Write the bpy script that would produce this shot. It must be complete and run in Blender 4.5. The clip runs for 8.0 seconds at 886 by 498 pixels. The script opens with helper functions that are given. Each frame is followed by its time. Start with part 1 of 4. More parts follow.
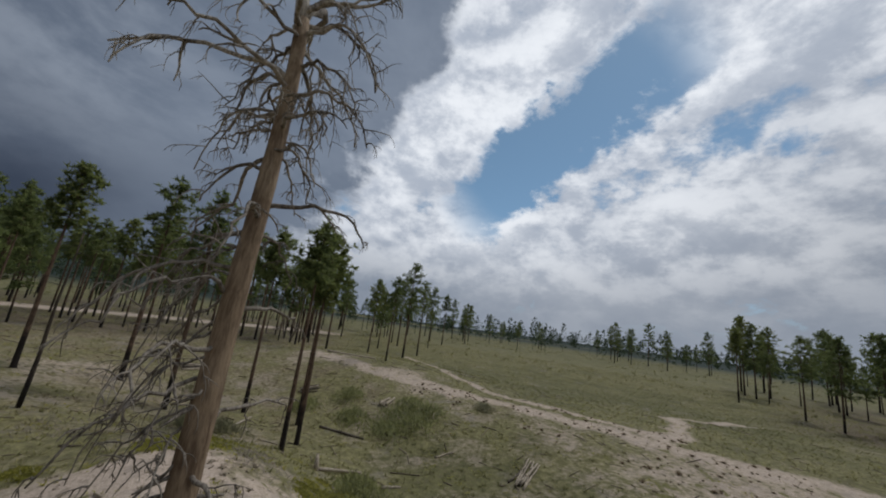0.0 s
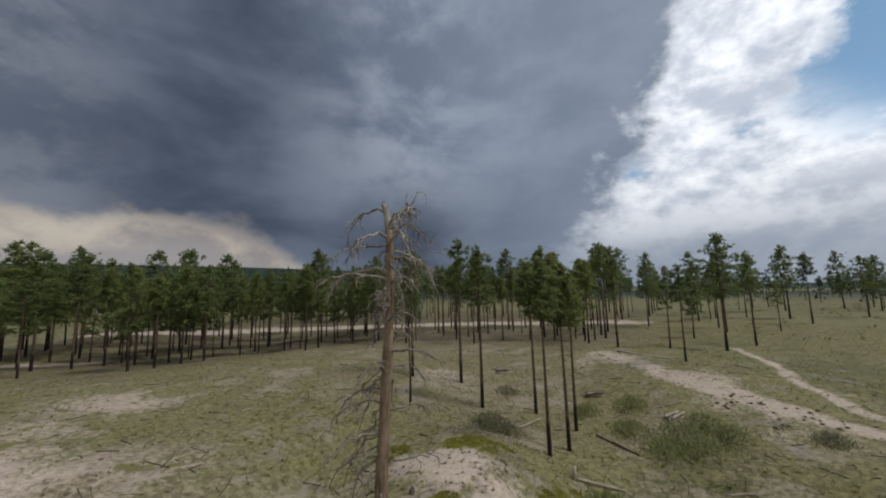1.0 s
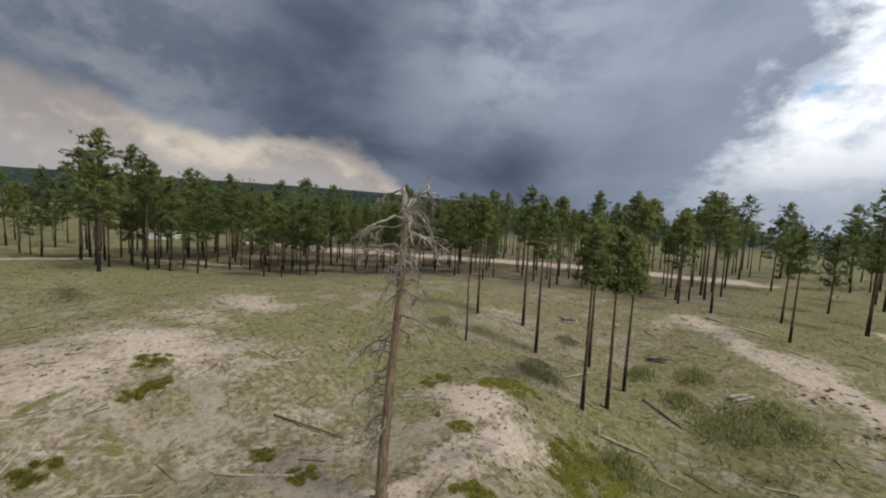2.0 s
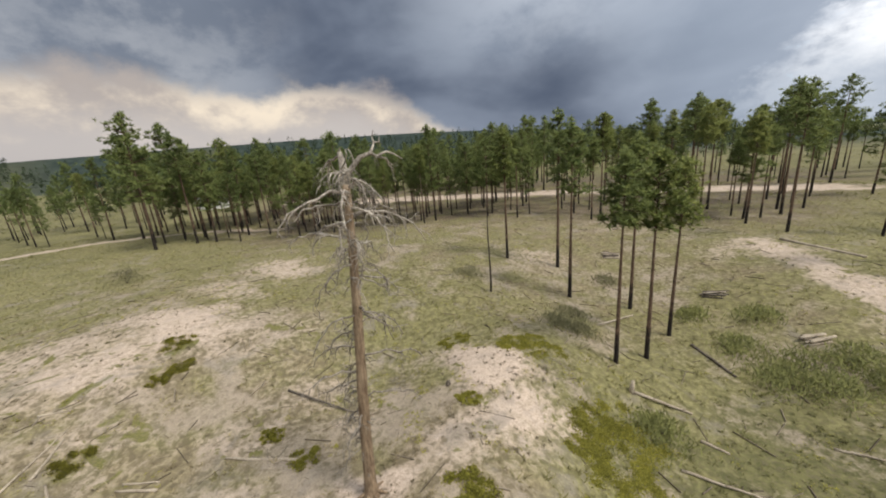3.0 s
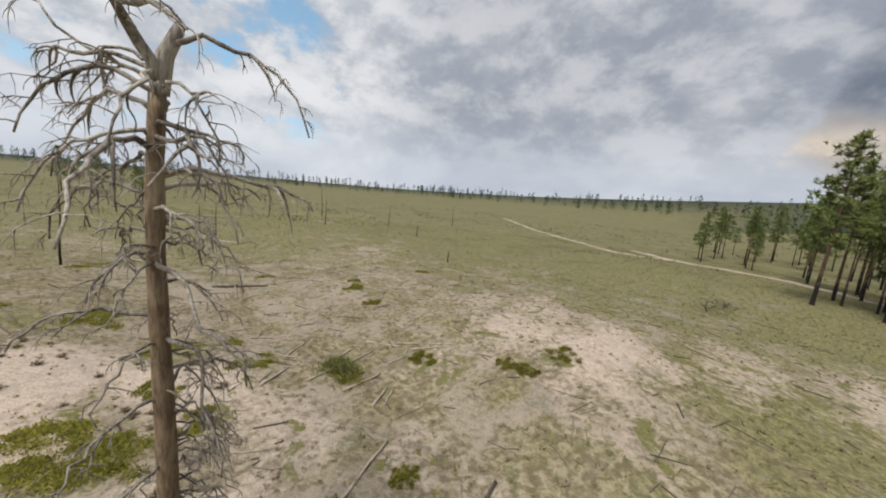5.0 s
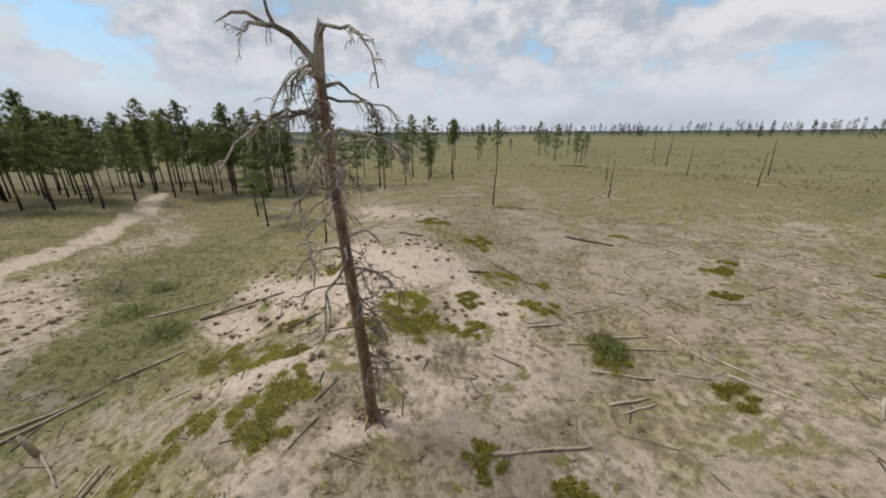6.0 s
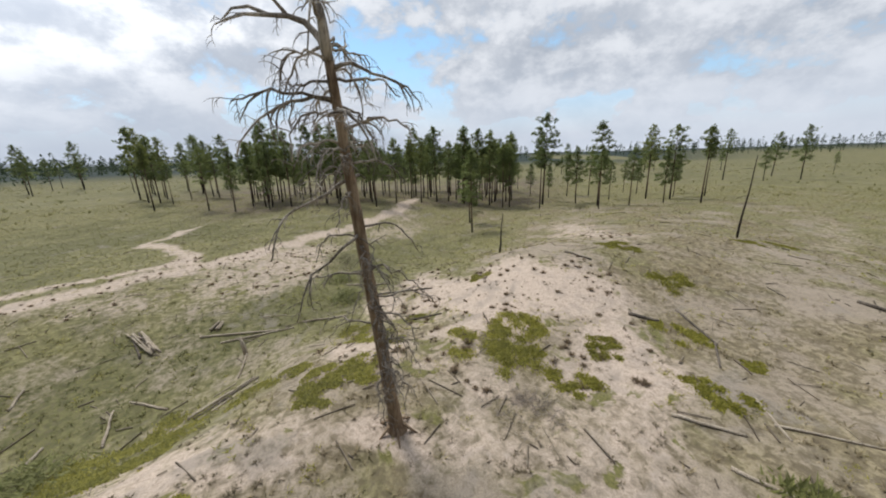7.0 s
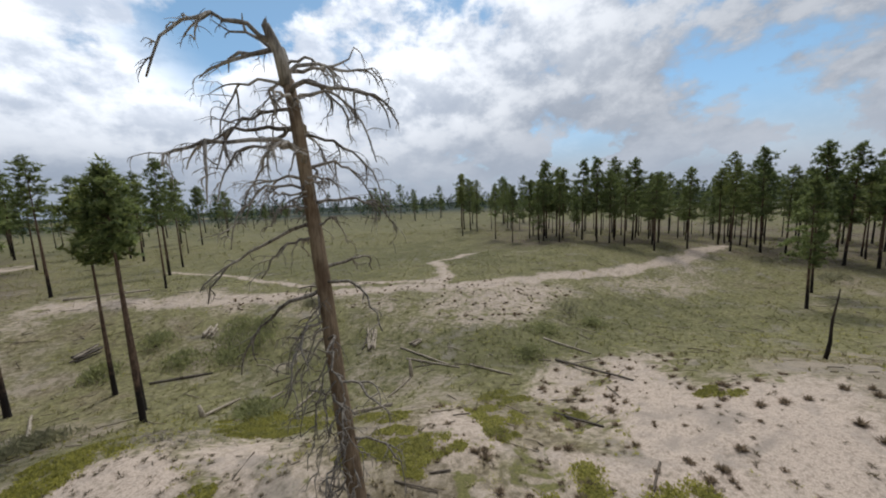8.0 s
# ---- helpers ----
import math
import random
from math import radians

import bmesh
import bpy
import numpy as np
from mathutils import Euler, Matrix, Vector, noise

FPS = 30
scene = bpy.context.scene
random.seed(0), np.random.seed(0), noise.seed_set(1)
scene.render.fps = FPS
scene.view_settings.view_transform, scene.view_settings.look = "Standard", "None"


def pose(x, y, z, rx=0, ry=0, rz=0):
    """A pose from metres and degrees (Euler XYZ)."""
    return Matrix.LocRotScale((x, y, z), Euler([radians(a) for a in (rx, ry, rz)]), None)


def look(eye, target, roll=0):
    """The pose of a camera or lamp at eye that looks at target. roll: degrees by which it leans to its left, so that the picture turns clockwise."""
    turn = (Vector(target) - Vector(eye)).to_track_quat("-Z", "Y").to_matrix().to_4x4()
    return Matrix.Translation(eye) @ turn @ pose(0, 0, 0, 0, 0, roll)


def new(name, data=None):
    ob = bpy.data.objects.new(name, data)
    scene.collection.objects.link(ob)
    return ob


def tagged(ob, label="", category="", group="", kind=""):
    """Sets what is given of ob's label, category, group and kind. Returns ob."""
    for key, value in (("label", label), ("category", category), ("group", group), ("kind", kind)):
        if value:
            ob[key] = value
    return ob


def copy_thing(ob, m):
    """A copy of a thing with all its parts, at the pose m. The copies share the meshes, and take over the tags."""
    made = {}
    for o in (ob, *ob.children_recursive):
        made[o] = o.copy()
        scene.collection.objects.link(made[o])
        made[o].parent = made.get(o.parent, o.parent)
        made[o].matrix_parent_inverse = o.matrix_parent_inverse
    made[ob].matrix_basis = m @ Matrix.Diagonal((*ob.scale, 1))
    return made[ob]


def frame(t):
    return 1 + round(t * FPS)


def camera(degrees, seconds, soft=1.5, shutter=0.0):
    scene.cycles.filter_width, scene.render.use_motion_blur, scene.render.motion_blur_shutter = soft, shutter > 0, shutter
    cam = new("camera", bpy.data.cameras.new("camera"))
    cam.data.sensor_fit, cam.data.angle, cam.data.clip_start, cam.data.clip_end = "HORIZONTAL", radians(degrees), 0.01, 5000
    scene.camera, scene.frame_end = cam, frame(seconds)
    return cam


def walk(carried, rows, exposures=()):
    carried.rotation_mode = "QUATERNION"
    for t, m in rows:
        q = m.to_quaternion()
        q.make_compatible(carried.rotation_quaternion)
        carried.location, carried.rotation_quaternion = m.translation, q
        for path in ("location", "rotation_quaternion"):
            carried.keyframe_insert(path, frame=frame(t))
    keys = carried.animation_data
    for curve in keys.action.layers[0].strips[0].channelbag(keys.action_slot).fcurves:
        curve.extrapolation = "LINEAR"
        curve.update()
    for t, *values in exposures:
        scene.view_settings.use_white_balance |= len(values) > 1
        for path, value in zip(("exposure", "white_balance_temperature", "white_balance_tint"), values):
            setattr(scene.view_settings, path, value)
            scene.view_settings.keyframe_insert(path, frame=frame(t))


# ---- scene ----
cam = camera(104.2, 8.0, soft=2.0)
PATH = [
    (0, (2.33, -4.63, 5.24), (2.41, 5.14, 7.35), 7.7),
    (0.1, (3.11, -4.84, 5.70), (1.27, 4.82, 7.53), 7.1),
    (0.2, (3.90, -5.04, 6.17), (0.18, 4.11, 7.72), 6.6),
    (0.3, (4.29, -5.07, 6.55), (-1.07, 3.27, 7.88), 4.8),
    (0.4, (4.87, -5.14, 6.80), (-1.18, 2.71, 8.13), 3.4),
    (0.5, (5.44, -5.21, 7.05), (-0.88, 2.42, 8.38), 2.0),
    (1, (8.20, -5.32, 8.40), (0.96, 1.47, 9.59), -1.5),
    (1.5, (10.16, -4.73, 9.28), (2.18, 1.28, 8.87), -2.0),
    (1.7, (10.63, -4.46, 9.59), (2.18, 0.84, 9.00), 2.0),
    (2, (10.86, -3.69, 10.14), (2.02, 0.90, 9.28), 2.7),
    (2.3, (10.79, -2.72, 10.75), (1.74, 1.37, 9.60), 0.3),
    (2.55, (10.55, -1.81, 11.12), (1.41, 1.94, 9.62), -2.3),
    (2.8, (10.16, -0.90, 11.21), (0.98, 2.54, 9.22), -4.2),
    (3, (9.61, -0.12, 10.88), (0.51, 3.09, 8.27), -4.9),
    (3.5, (7.71, 2.00, 10.15), (-1.71, 4.38, 7.80), -5.5),
    (4, (4.84, 4.40, 9.57), (-5.12, 3.93, 8.76), -2.3),
    (4.2, (3.51, 5.47, 9.29), (-6.22, 3.18, 8.94), -0.6),
    (4.4, (1.88, 6.17, 9.14), (-7.04, 1.65, 8.83), 1.0),
    (4.6, (0.01, 6.66, 9.08), (-7.33, -0.11, 8.52), 2.7),
    (4.75, (-1.47, 6.88, 9.08), (-7.12, -1.33, 8.21), 3.9),
    (4.95, (-3.41, 6.95, 9.10), (-6.34, -2.52, 7.74), 5.2),
    (5.15, (-5.20, 6.76, 9.13), (-5.23, -3.06, 7.28), 5.7),
    (5.3, (-6.35, 6.45, 9.14), (-4.36, -3.11, 6.98), 5.6),
    (5.5, (-7.56, 5.61, 9.14), (-3.23, -3.04, 6.61), 4.1),
    (6, (-9.12, 3.52, 9.12), (-1.47, -2.05, 5.89), 0.0),
    (6.5, (-9.84, 0.88, 8.75), (-0.81, -2.08, 5.65), -3.7),
    (7, (-9.05, -2.04, 8.14), (0.59, -1.58, 5.51), -1.6),
    (7.5, (-6.57, -4.52, 7.79), (2.35, -0.49, 5.77), -1.7),
    (8, (-2.99, -6.31, 7.92), (3.35, 1.30, 6.56), -2.4),
]
walk(cam, [(t, look(eye, target, roll)) for t, eye, target, roll in PATH],
     exposures=[(0.0, -1.0, 6050, 10), (0.5, -1.0, 6050, 10), (1.0, -0.66, 6150, 10), (1.7, -0.36, 6250, 10), (3.0, 0.22, 6600, 10), (4.2, 0.42, 6550, 10), (5.5, -0.14, 6450, 10), (6.5, 0.05, 6340, 10), (7.0, 0.06, 6230, 10), (7.5, -0.24, 6130, 10), (8.0, -0.4, 6050, 10)])

# ---------------------------------------------------------------- node helpers


class Nodes:
    """Short-hand for building a node tree."""

    def __init__(self, tree):
        self.tree = tree
        tree.nodes.clear()

    def add(self, kind, **props):
        node = self.tree.nodes.new(kind)
        for key, value in props.items():
            setattr(node, key, value)
        return node

    def link(self, a, b):
        self.tree.links.new(a, b)

    def put(self, socket, value):
        if isinstance(value, bpy.types.NodeSocket):
            self.link(value, socket)
        elif isinstance(value, (tuple, list)) and len(value) == 3 and socket.type == "RGBA":
            socket.default_value = (*value, 1.0)
        else:
            socket.default_value = value

    def math(self, op, a, b=0.0, clamp=False):
        n = self.add("ShaderNodeMath", operation=op, use_clamp=clamp)
        self.put(n.inputs[0], a)
        self.put(n.inputs[1], b)
        return n.outputs[0]

    def vmath(self, op, a, b=(0, 0, 0)):
        n = self.add("ShaderNodeVectorMath", operation=op)
        self.put(n.inputs[0], a)
        self.put(n.inputs[1], b)
        return n.outputs["Value"] if op == "DOT_PRODUCT" else n.outputs[0]

    def noise(self, vec, scale, detail=4.0, rough=0.55, distort=0.0):
        n = self.add("ShaderNodeTexNoise")
        if vec is not None:
            self.link(vec, n.inputs["Vector"])
        n.inputs["Scale"].default_value = scale
        n.inputs["Detail"].default_value = detail
        n.inputs["Roughness"].default_value = rough
        n.inputs["Distortion"].default_value = distort
        return n.outputs["Fac"]

    def span(self, value, a, b, lo=0.0, hi=1.0, smooth=True):
        n = self.add("ShaderNodeMapRange", interpolation_type="SMOOTHSTEP" if smooth else "LINEAR", clamp=True)
        for socket, v in zip(n.inputs[:5], (value, a, b, lo, hi)):
            self.put(socket, v)
        return n.outputs[0]

    def mix(self, fac, a, b):
        n = self.add("ShaderNodeMix", data_type="RGBA")
        self.put(n.inputs[0], fac)
        self.put(n.inputs[6], a)
        self.put(n.inputs[7], b)
        return n.outputs[2]

    def scaled(self, vec, s):
        return self.vmath("MULTIPLY", vec, s)


def heading(degrees):
    """Unit vector at that many degrees to the left of +y."""
    return (-math.sin(radians(degrees)), math.cos(radians(degrees)), 0.0)


# ---------------------------------------------------------------- sky and sun
SUN_HEADING, SUN_HEIGHT = -48.0, 58.0
SUN_WAY = tuple(Vector((*heading(SUN_HEADING)[:2], math.tan(radians(SUN_HEIGHT)))).normalized())


def build_sky():
    world = bpy.data.worlds.new("sky")
    scene.world = world
    world.use_nodes = True
    n = Nodes(world.node_tree)
    way = n.add("ShaderNodeTexCoord").outputs["Generated"]
    split = n.add("ShaderNodeSeparateXYZ")
    n.link(way, split.inputs[0])
    up = split.outputs[2]
    sky = n.add("ShaderNodeTexSky", sky_type="NISHITA", sun_disc=False)
    sky.sun_elevation, sky.sun_rotation = radians(SUN_HEIGHT), radians(-SUN_HEADING)
    sky.altitude, sky.dust_density = 2100.0, 1.0
    blue = n.vmath("ADD", n.vmath("MULTIPLY", sky.outputs[0], (0.13, 0.14, 0.13)), (0.12, 0.19, 0.22))
    # flat cloud layer: the way projected on a high ceiling
    lift = n.math("ADD", n.math("MAXIMUM", up, 0.0), 0.32)
    comb = n.add("ShaderNodeCombineXYZ")
    n.link(n.math("DIVIDE", split.outputs[0], lift), comb.inputs[0])
    n.link(n.math("DIVIDE", split.outputs[1], lift), comb.inputs[1])
    flat = comb.outputs[0]
    level = n.vmath("NORMALIZE", n.vmath("MULTIPLY", way, (1, 1, 0)))
    big = n.noise(flat, 1.5, 3.0, 0.5, 0.2)
    fine = n.noise(n.vmath("ADD", n.scaled(way, (1.0, 1.0, 1.7)), (3.1, 7.7, 0.4)), 3.4, 9.0, 0.58, 0.15)
    puff = n.noise(n.scaled(way, (1.0, 1.0, 1.5)), 6.0, 9.0, 0.62, 0.1)
    wisp = n.noise(n.scaled(way, (1.0, 1.0, 2.2)), 2.1, 4.0, 0.5, 0.3)
    # a long opening of blue between two banks of cumulus, solid cloud elsewhere
    first, last = (Vector((*heading(a)[:2], math.tan(radians(e)))).normalized() for a, e in ((-2, 17), (-40, 42)))
    across, middle = tuple(first.cross(last).normalized()), tuple((first + last).normalized())
    off = n.math("ABSOLUTE", n.math("ADD", n.vmath("DOT_PRODUCT", way, across), n.math("MULTIPLY", n.math("SUBTRACT", puff, 0.5), 0.30)))
    near_gap = n.vmath("DOT_PRODUCT", way, middle)
    gap = n.math("MULTIPLY", n.span(off, 0.075, 0.12, 1.0, 0.0), n.span(near_gap, 0.92, 0.97))
    bank = n.span(near_gap, 0.72, 0.90)
    grey = n.span(n.vmath("DOT_PRODUCT", level, heading(132)), 0.55, 0.88)
    cover = n.math("ADD", n.math("MULTIPLY", big, 0.30), n.math("ADD", n.math("MULTIPLY", fine, 0.35), n.math("MULTIPLY", puff, 0.35)))
    # tops of heaps face the light, their feet lie in shade
    above = n.vmath("ADD", way, (0.0, 0.0, 0.045))
    fine_up = n.noise(n.vmath("ADD", n.scaled(above, (1.0, 1.0, 1.7)), (3.1, 7.7, 0.4)), 3.4, 9.0, 0.58, 0.15)
    puff_up = n.noise(n.scaled(above, (1.0, 1.0, 1.5)), 6.0, 9.0, 0.62, 0.1)
    heap = n.math("SUBTRACT", n.math("ADD", fine, puff), n.math("ADD", fine_up, puff_up))
    cover = n.math("ADD", cover, n.math("ADD", n.math("MULTIPLY", bank, 0.05), n.math("MULTIPLY", grey, 0.14)))
    cover = n.math("SUBTRACT", n.span(cover, 0.425, 0.495), gap)
    cover = n.math("MAXIMUM", cover, 0.0)
    low = n.span(up, 0.03, 0.25, 1.0, 0.0)
    cover = n.math("MAXIMUM", cover, low)
    shade = n.math("ADD", n.math("MULTIPLY", n.span(n.math("ADD", n.math("MULTIPLY", fine, 0.50), n.math("MULTIPLY", puff, 0.50)), 0.40, 0.60), 0.45), n.span(heap, -0.14, 0.16, 0.0, 0.55))
    glare = n.span(n.vmath("DOT_PRODUCT", way, tuple(Vector((*heading(5)[:2], math.tan(radians(58)))).normalized())), 0.25, 0.85)
    cloud = n.mix(shade, (0.43, 0.465, 0.52), (0.78, 0.79, 0.81))
    cloud = n.mix(glare, cloud, n.mix(shade, (0.86, 0.92, 1.02), (1.75, 1.74, 1.72)))
    cloud = n.mix(n.math("MULTIPLY", grey, 0.85), cloud, n.mix(shade, (0.29, 0.32, 0.38), (0.52, 0.535, 0.57)))
    haze = n.mix(n.span(wisp, 0.35, 0.65), (0.50, 0.55, 0.63), (0.68, 0.715, 0.77))
    haze = n.mix(n.span(n.vmath("DOT_PRODUCT", level, heading(38)), 0.62, 0.93), haze, n.mix(wisp, (0.26, 0.32, 0.41), (0.40, 0.46, 0.55)))
    cloud = n.mix(n.math("MULTIPLY", low, 0.85), cloud, haze)
    open_sky = n.mix(cover, blue, cloud)
    # the storm
    ragged = n.math("MULTIPLY", n.math("SUBTRACT", n.math("ADD", n.math("MULTIPLY", puff, 0.6), n.math("MULTIPLY", wisp, 0.4)), 0.5), 0.5)
    north = n.math("MULTIPLY", n.vmath("DOT_PRODUCT", level, heading(-18)), 0.35)
    toward = n.math("ADD", n.vmath("DOT_PRODUCT", level, heading(73)), n.math("ADD", ragged, n.math("MULTIPLY", up, n.math("ADD", north, 0.2))))
    toward = n.math("ADD", toward, n.math("MULTIPLY", n.span(n.vmath("DOT_PRODUCT", level, heading(128)), 0.6, 0.95), 0.10))
    storm = n.span(toward, 0.70, 0.765)
    dark = n.mix(n.span(n.math("ADD", n.math("MULTIPLY", wisp, 0.75), n.math("MULTIPLY", fine, 0.25)), 0.36, 0.66), (0.080, 0.102, 0.150), (0.205, 0.242, 0.31))
    dark = n.mix(n.math("MULTIPLY", n.span(up, 0.14, 0.40, 0.0, 1.0), n.span(n.vmath("DOT_PRODUCT", level, heading(20)), 0.50, 0.90)), dark, n.mix(n.span(fine, 0.38, 0.62), (0.25, 0.30, 0.385), (0.50, 0.555, 0.64)))
    dark = n.mix(n.span(n.vmath("DOT_PRODUCT", level, heading(20)), 0.84, 1.0, 0.0, 0.7), dark, n.mix(wisp, (0.25, 0.31, 0.405), (0.46, 0.52, 0.62)))
    dark = n.mix(n.span(n.vmath("DOT_PRODUCT", level, heading(116)), 0.86, 1.0), dark, n.mix(shade, (0.165, 0.195, 0.25), (0.32, 0.345, 0.39)))
    warm = n.mix(n.span(n.math("ADD", n.math("MULTIPLY", puff, 0.5), n.math("MULTIPLY", fine, 0.5)), 0.40, 0.58), (0.40, 0.36, 0.34), (0.80, 0.70, 0.57))
    side = n.span(n.vmath("DOT_PRODUCT", level, heading(108)), 0.66, 0.97)
    rim = n.math("ADD", up, n.math("MULTIPLY", n.math("SUBTRACT", n.math("ADD", n.math("MULTIPLY", fine, 0.6), n.math("MULTIPLY", puff, 0.4)), 0.5), 0.30))
    edge = n.math("ADD", 0.03, n.math("MULTIPLY", side, 0.16))
    warm = n.mix(n.span(n.math("SUBTRACT", edge, rim), 0.03, 0.12), warm, n.mix(wisp, (0.36, 0.345, 0.36), (0.58, 0.535, 0.50)))
    rain = n.mix(n.span(side, 0.05, 0.35), (0.14, 0.17, 0.23), warm)
    dark = n.mix(n.span(n.math("SUBTRACT", rim, edge), -0.03, 0.03), rain, dark)
    colour = n.mix(storm, open_sky, dark)
    back = n.add("ShaderNodeBackground")
    n.link(colour, back.inputs[0])
    back.inputs[1].default_value = 1.0
    n.link(back.outputs[0], n.add("ShaderNodeOutputWorld").inputs[0])


build_sky()
sun_data = bpy.data.lights.new("sun", "SUN")
sun_data.energy, sun_data.angle, sun_data.color = 2.6, radians(16.0), (1.0, 0.96, 0.90)
sun = new("sun", sun_data)
h = heading(SUN_HEADING)
sun.matrix_world = look((h[0] * 40, h[1] * 40, 40 * math.tan(radians(SUN_HEIGHT))), (0, 0, 0))

# ---------------------------------------------------------------- materials


def material(name, roughness=0.9):
    m = bpy.data.materials.new(name)
    m.use_nodes = True
    n = Nodes(m.node_tree)
    bsdf = n.add("ShaderNodeBsdfPrincipled")
    bsdf.inputs["Roughness"].default_value = roughness
    bsdf.inputs["Specular IOR Level"].default_value = 0.2
    n.link(bsdf.outputs[0], n.add("ShaderNodeOutputMaterial").inputs[0])
    return m, n, bsdf


def bumped(n, bsdf, height, strength, distance=0.05):
    b = n.add("ShaderNodeBump")
    b.inputs["Strength"].default_value, b.inputs["Distance"].default_value = strength, distance
    n.link(height, b.inputs["Height"])
    n.link(b.outputs[0], bsdf.inputs["Normal"])


def place_of(n):
    return n.add("ShaderNodeNewGeometry").outputs["Position"]


def attribute(n, name):
    return n.add("ShaderNodeAttribute", attribute_name=name).outputs["Fac"]


def grass_colour(n, p, lush_shade):
    """Straw, brown and olive in soft patches; the third input shifts them to green, and far off to a dark green
    standing in for tuft shade.
    """
    clump, mid = n.noise(p, 3.0, 4.0, 0.6, 0.4), n.noise(p, 1.1, 5.0, 0.6, 0.6)
    patch, broad = n.noise(p, 0.36, 4.0, 0.55, 0.5), n.noise(p, 0.09, 3.0, 0.5)
    straw = n.mix(n.span(mid, 0.35, 0.65), (0.210, 0.172, 0.098), (0.340, 0.282, 0.168))
    dry = n.mix(n.span(clump, 0.38, 0.58), (0.155, 0.124, 0.076), straw)
    green = n.mix(n.span(clump, 0.36, 0.64), (0.136, 0.126, 0.052), (0.258, 0.236, 0.104))
    vary = n.math("ADD", n.math("MULTIPLY", broad, 0.34), n.math("ADD", n.math("MULTIPLY", patch, 0.40), n.math("MULTIPLY", mid, 0.26)))
    lush_shade = n.math("ADD", lush_shade, n.math("MULTIPLY", n.math("SUBTRACT", vary, 0.5), 5.2))
    deep = n.mix(n.span(clump, 0.33, 0.67), (0.092, 0.092, 0.036), (0.168, 0.160, 0.064))
    green = n.mix(n.span(lush_shade, 0.95, 1.9), green, deep)
    return n.mix(n.span(lush_shade, -0.10, 0.85), dry, green), mid, patch, clump


def ground_material():
    m, n, bsdf = material("grassland", 0.95)
    p = place_of(n)
    speck, fine = n.noise(p, 30.0, 3.0, 0.6), n.noise(p, 10.0, 5.0, 0.65)
    grass, mid, patch, clump = grass_colour(n, p, attribute(n, "lush_shade"))
    grass = n.mix(n.span(fine, 0.36, 0.58, 0.50, 0.0), grass, (0.130, 0.104, 0.064))
    soil = n.mix(n.span(speck, 0.3, 0.7), (0.28, 0.226, 0.172), (0.42, 0.345, 0.268))
    soil = n.mix(n.span(fine, 0.50, 0.62, 0.0, 0.6), soil, (0.20, 0.160, 0.115))
    worn = n.math("ADD", attribute(n, "worn"), n.math("MULTIPLY", n.math("SUBTRACT", n.math("ADD", n.math("MULTIPLY", clump, 0.55), n.math("MULTIPLY", fine, 0.45)), 0.5), 1.5))
    grass = n.mix(n.span(worn, 0.38, 0.74, 0.0, 0.80), grass, soil)
    sand = n.mix(n.span(speck, 0.35, 0.65), (0.43, 0.338, 0.262), (0.59, 0.476, 0.376))
    sand = n.mix(n.span(mid, 0.48, 0.70, 0.0, 0.75), sand, (0.37, 0.305, 0.245))
    sand = n.mix(n.span(fine, 0.50, 0.62, 0.0, 0.6), sand, (0.26, 0.205, 0.15))
    bare = n.math("ADD", attribute(n, "sand"), n.math("MULTIPLY", n.math("SUBTRACT", n.math("ADD", n.math("MULTIPLY", mid, 0.5), n.math("MULTIPLY", clump, 0.5)), 0.5), 2.0))
    duff = n.mix(n.span(clump, 0.3, 0.7), (0.085, 0.066, 0.044), (0.19, 0.150, 0.098))
    grass = n.mix(n.math("MULTIPLY", attribute(n, "duff"), n.span(n.noise(p, 0.16, 4.0, 0.6), 0.38, 0.56, 0.25, 1.0)), grass, duff)
    colour = n.mix(n.span(bare, 0.26, 0.90), grass, sand)
    litter = n.span(n.math("ADD", n.math("MULTIPLY", n.noise(p, 4.2, 4.0, 0.6, 0.5), 0.7), n.math("MULTIPLY", patch, 0.3)), 0.55, 0.63)
    moss = n.span(n.math("ADD", n.math("MULTIPLY", n.noise(p, 0.62, 4.0, 0.6, 0.7), 0.8), n.math("MULTIPLY", clump, 0.2)), 0.565, 0.61)
    edge = n.math("MULTIPLY", n.span(attribute(n, "sand"), 0.12, 0.3), n.span(attribute(n, "sand"), 0.9, 0.7))
    colour = n.mix(n.math("MULTIPLY", moss, edge), colour, n.mix(n.span(fine, 0.35, 0.65), (0.118, 0.110, 0.040), (0.185, 0.170, 0.062)))
    ash = n.span(n.noise(n.vmath("ADD", p, (41.0, 17.0, 0.0)), 0.30, 5.0, 0.62, 0.8), 0.565, 0.68, 0.0, 0.55)
    colour = n.mix(ash, colour, n.mix(n.span(fine, 0.3, 0.7), (0.185, 0.158, 0.130), (0.32, 0.275, 0.225)))
    colour = n.mix(n.math("MULTIPLY", litter, 0.42), colour, (0.145, 0.118, 0.082))
    # distant forest as plain ground colour, with the bluish tint of haze painted in
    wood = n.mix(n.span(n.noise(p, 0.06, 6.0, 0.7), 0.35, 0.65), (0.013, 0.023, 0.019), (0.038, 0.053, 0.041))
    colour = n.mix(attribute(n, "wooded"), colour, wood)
    n.link(colour, bsdf.inputs["Base Color"])
    bumped(n, bsdf, n.math("ADD", n.math("MULTIPLY", clump, 1.2), n.math("MULTIPLY", fine, 0.6)), 0.5, 0.08)
    return m


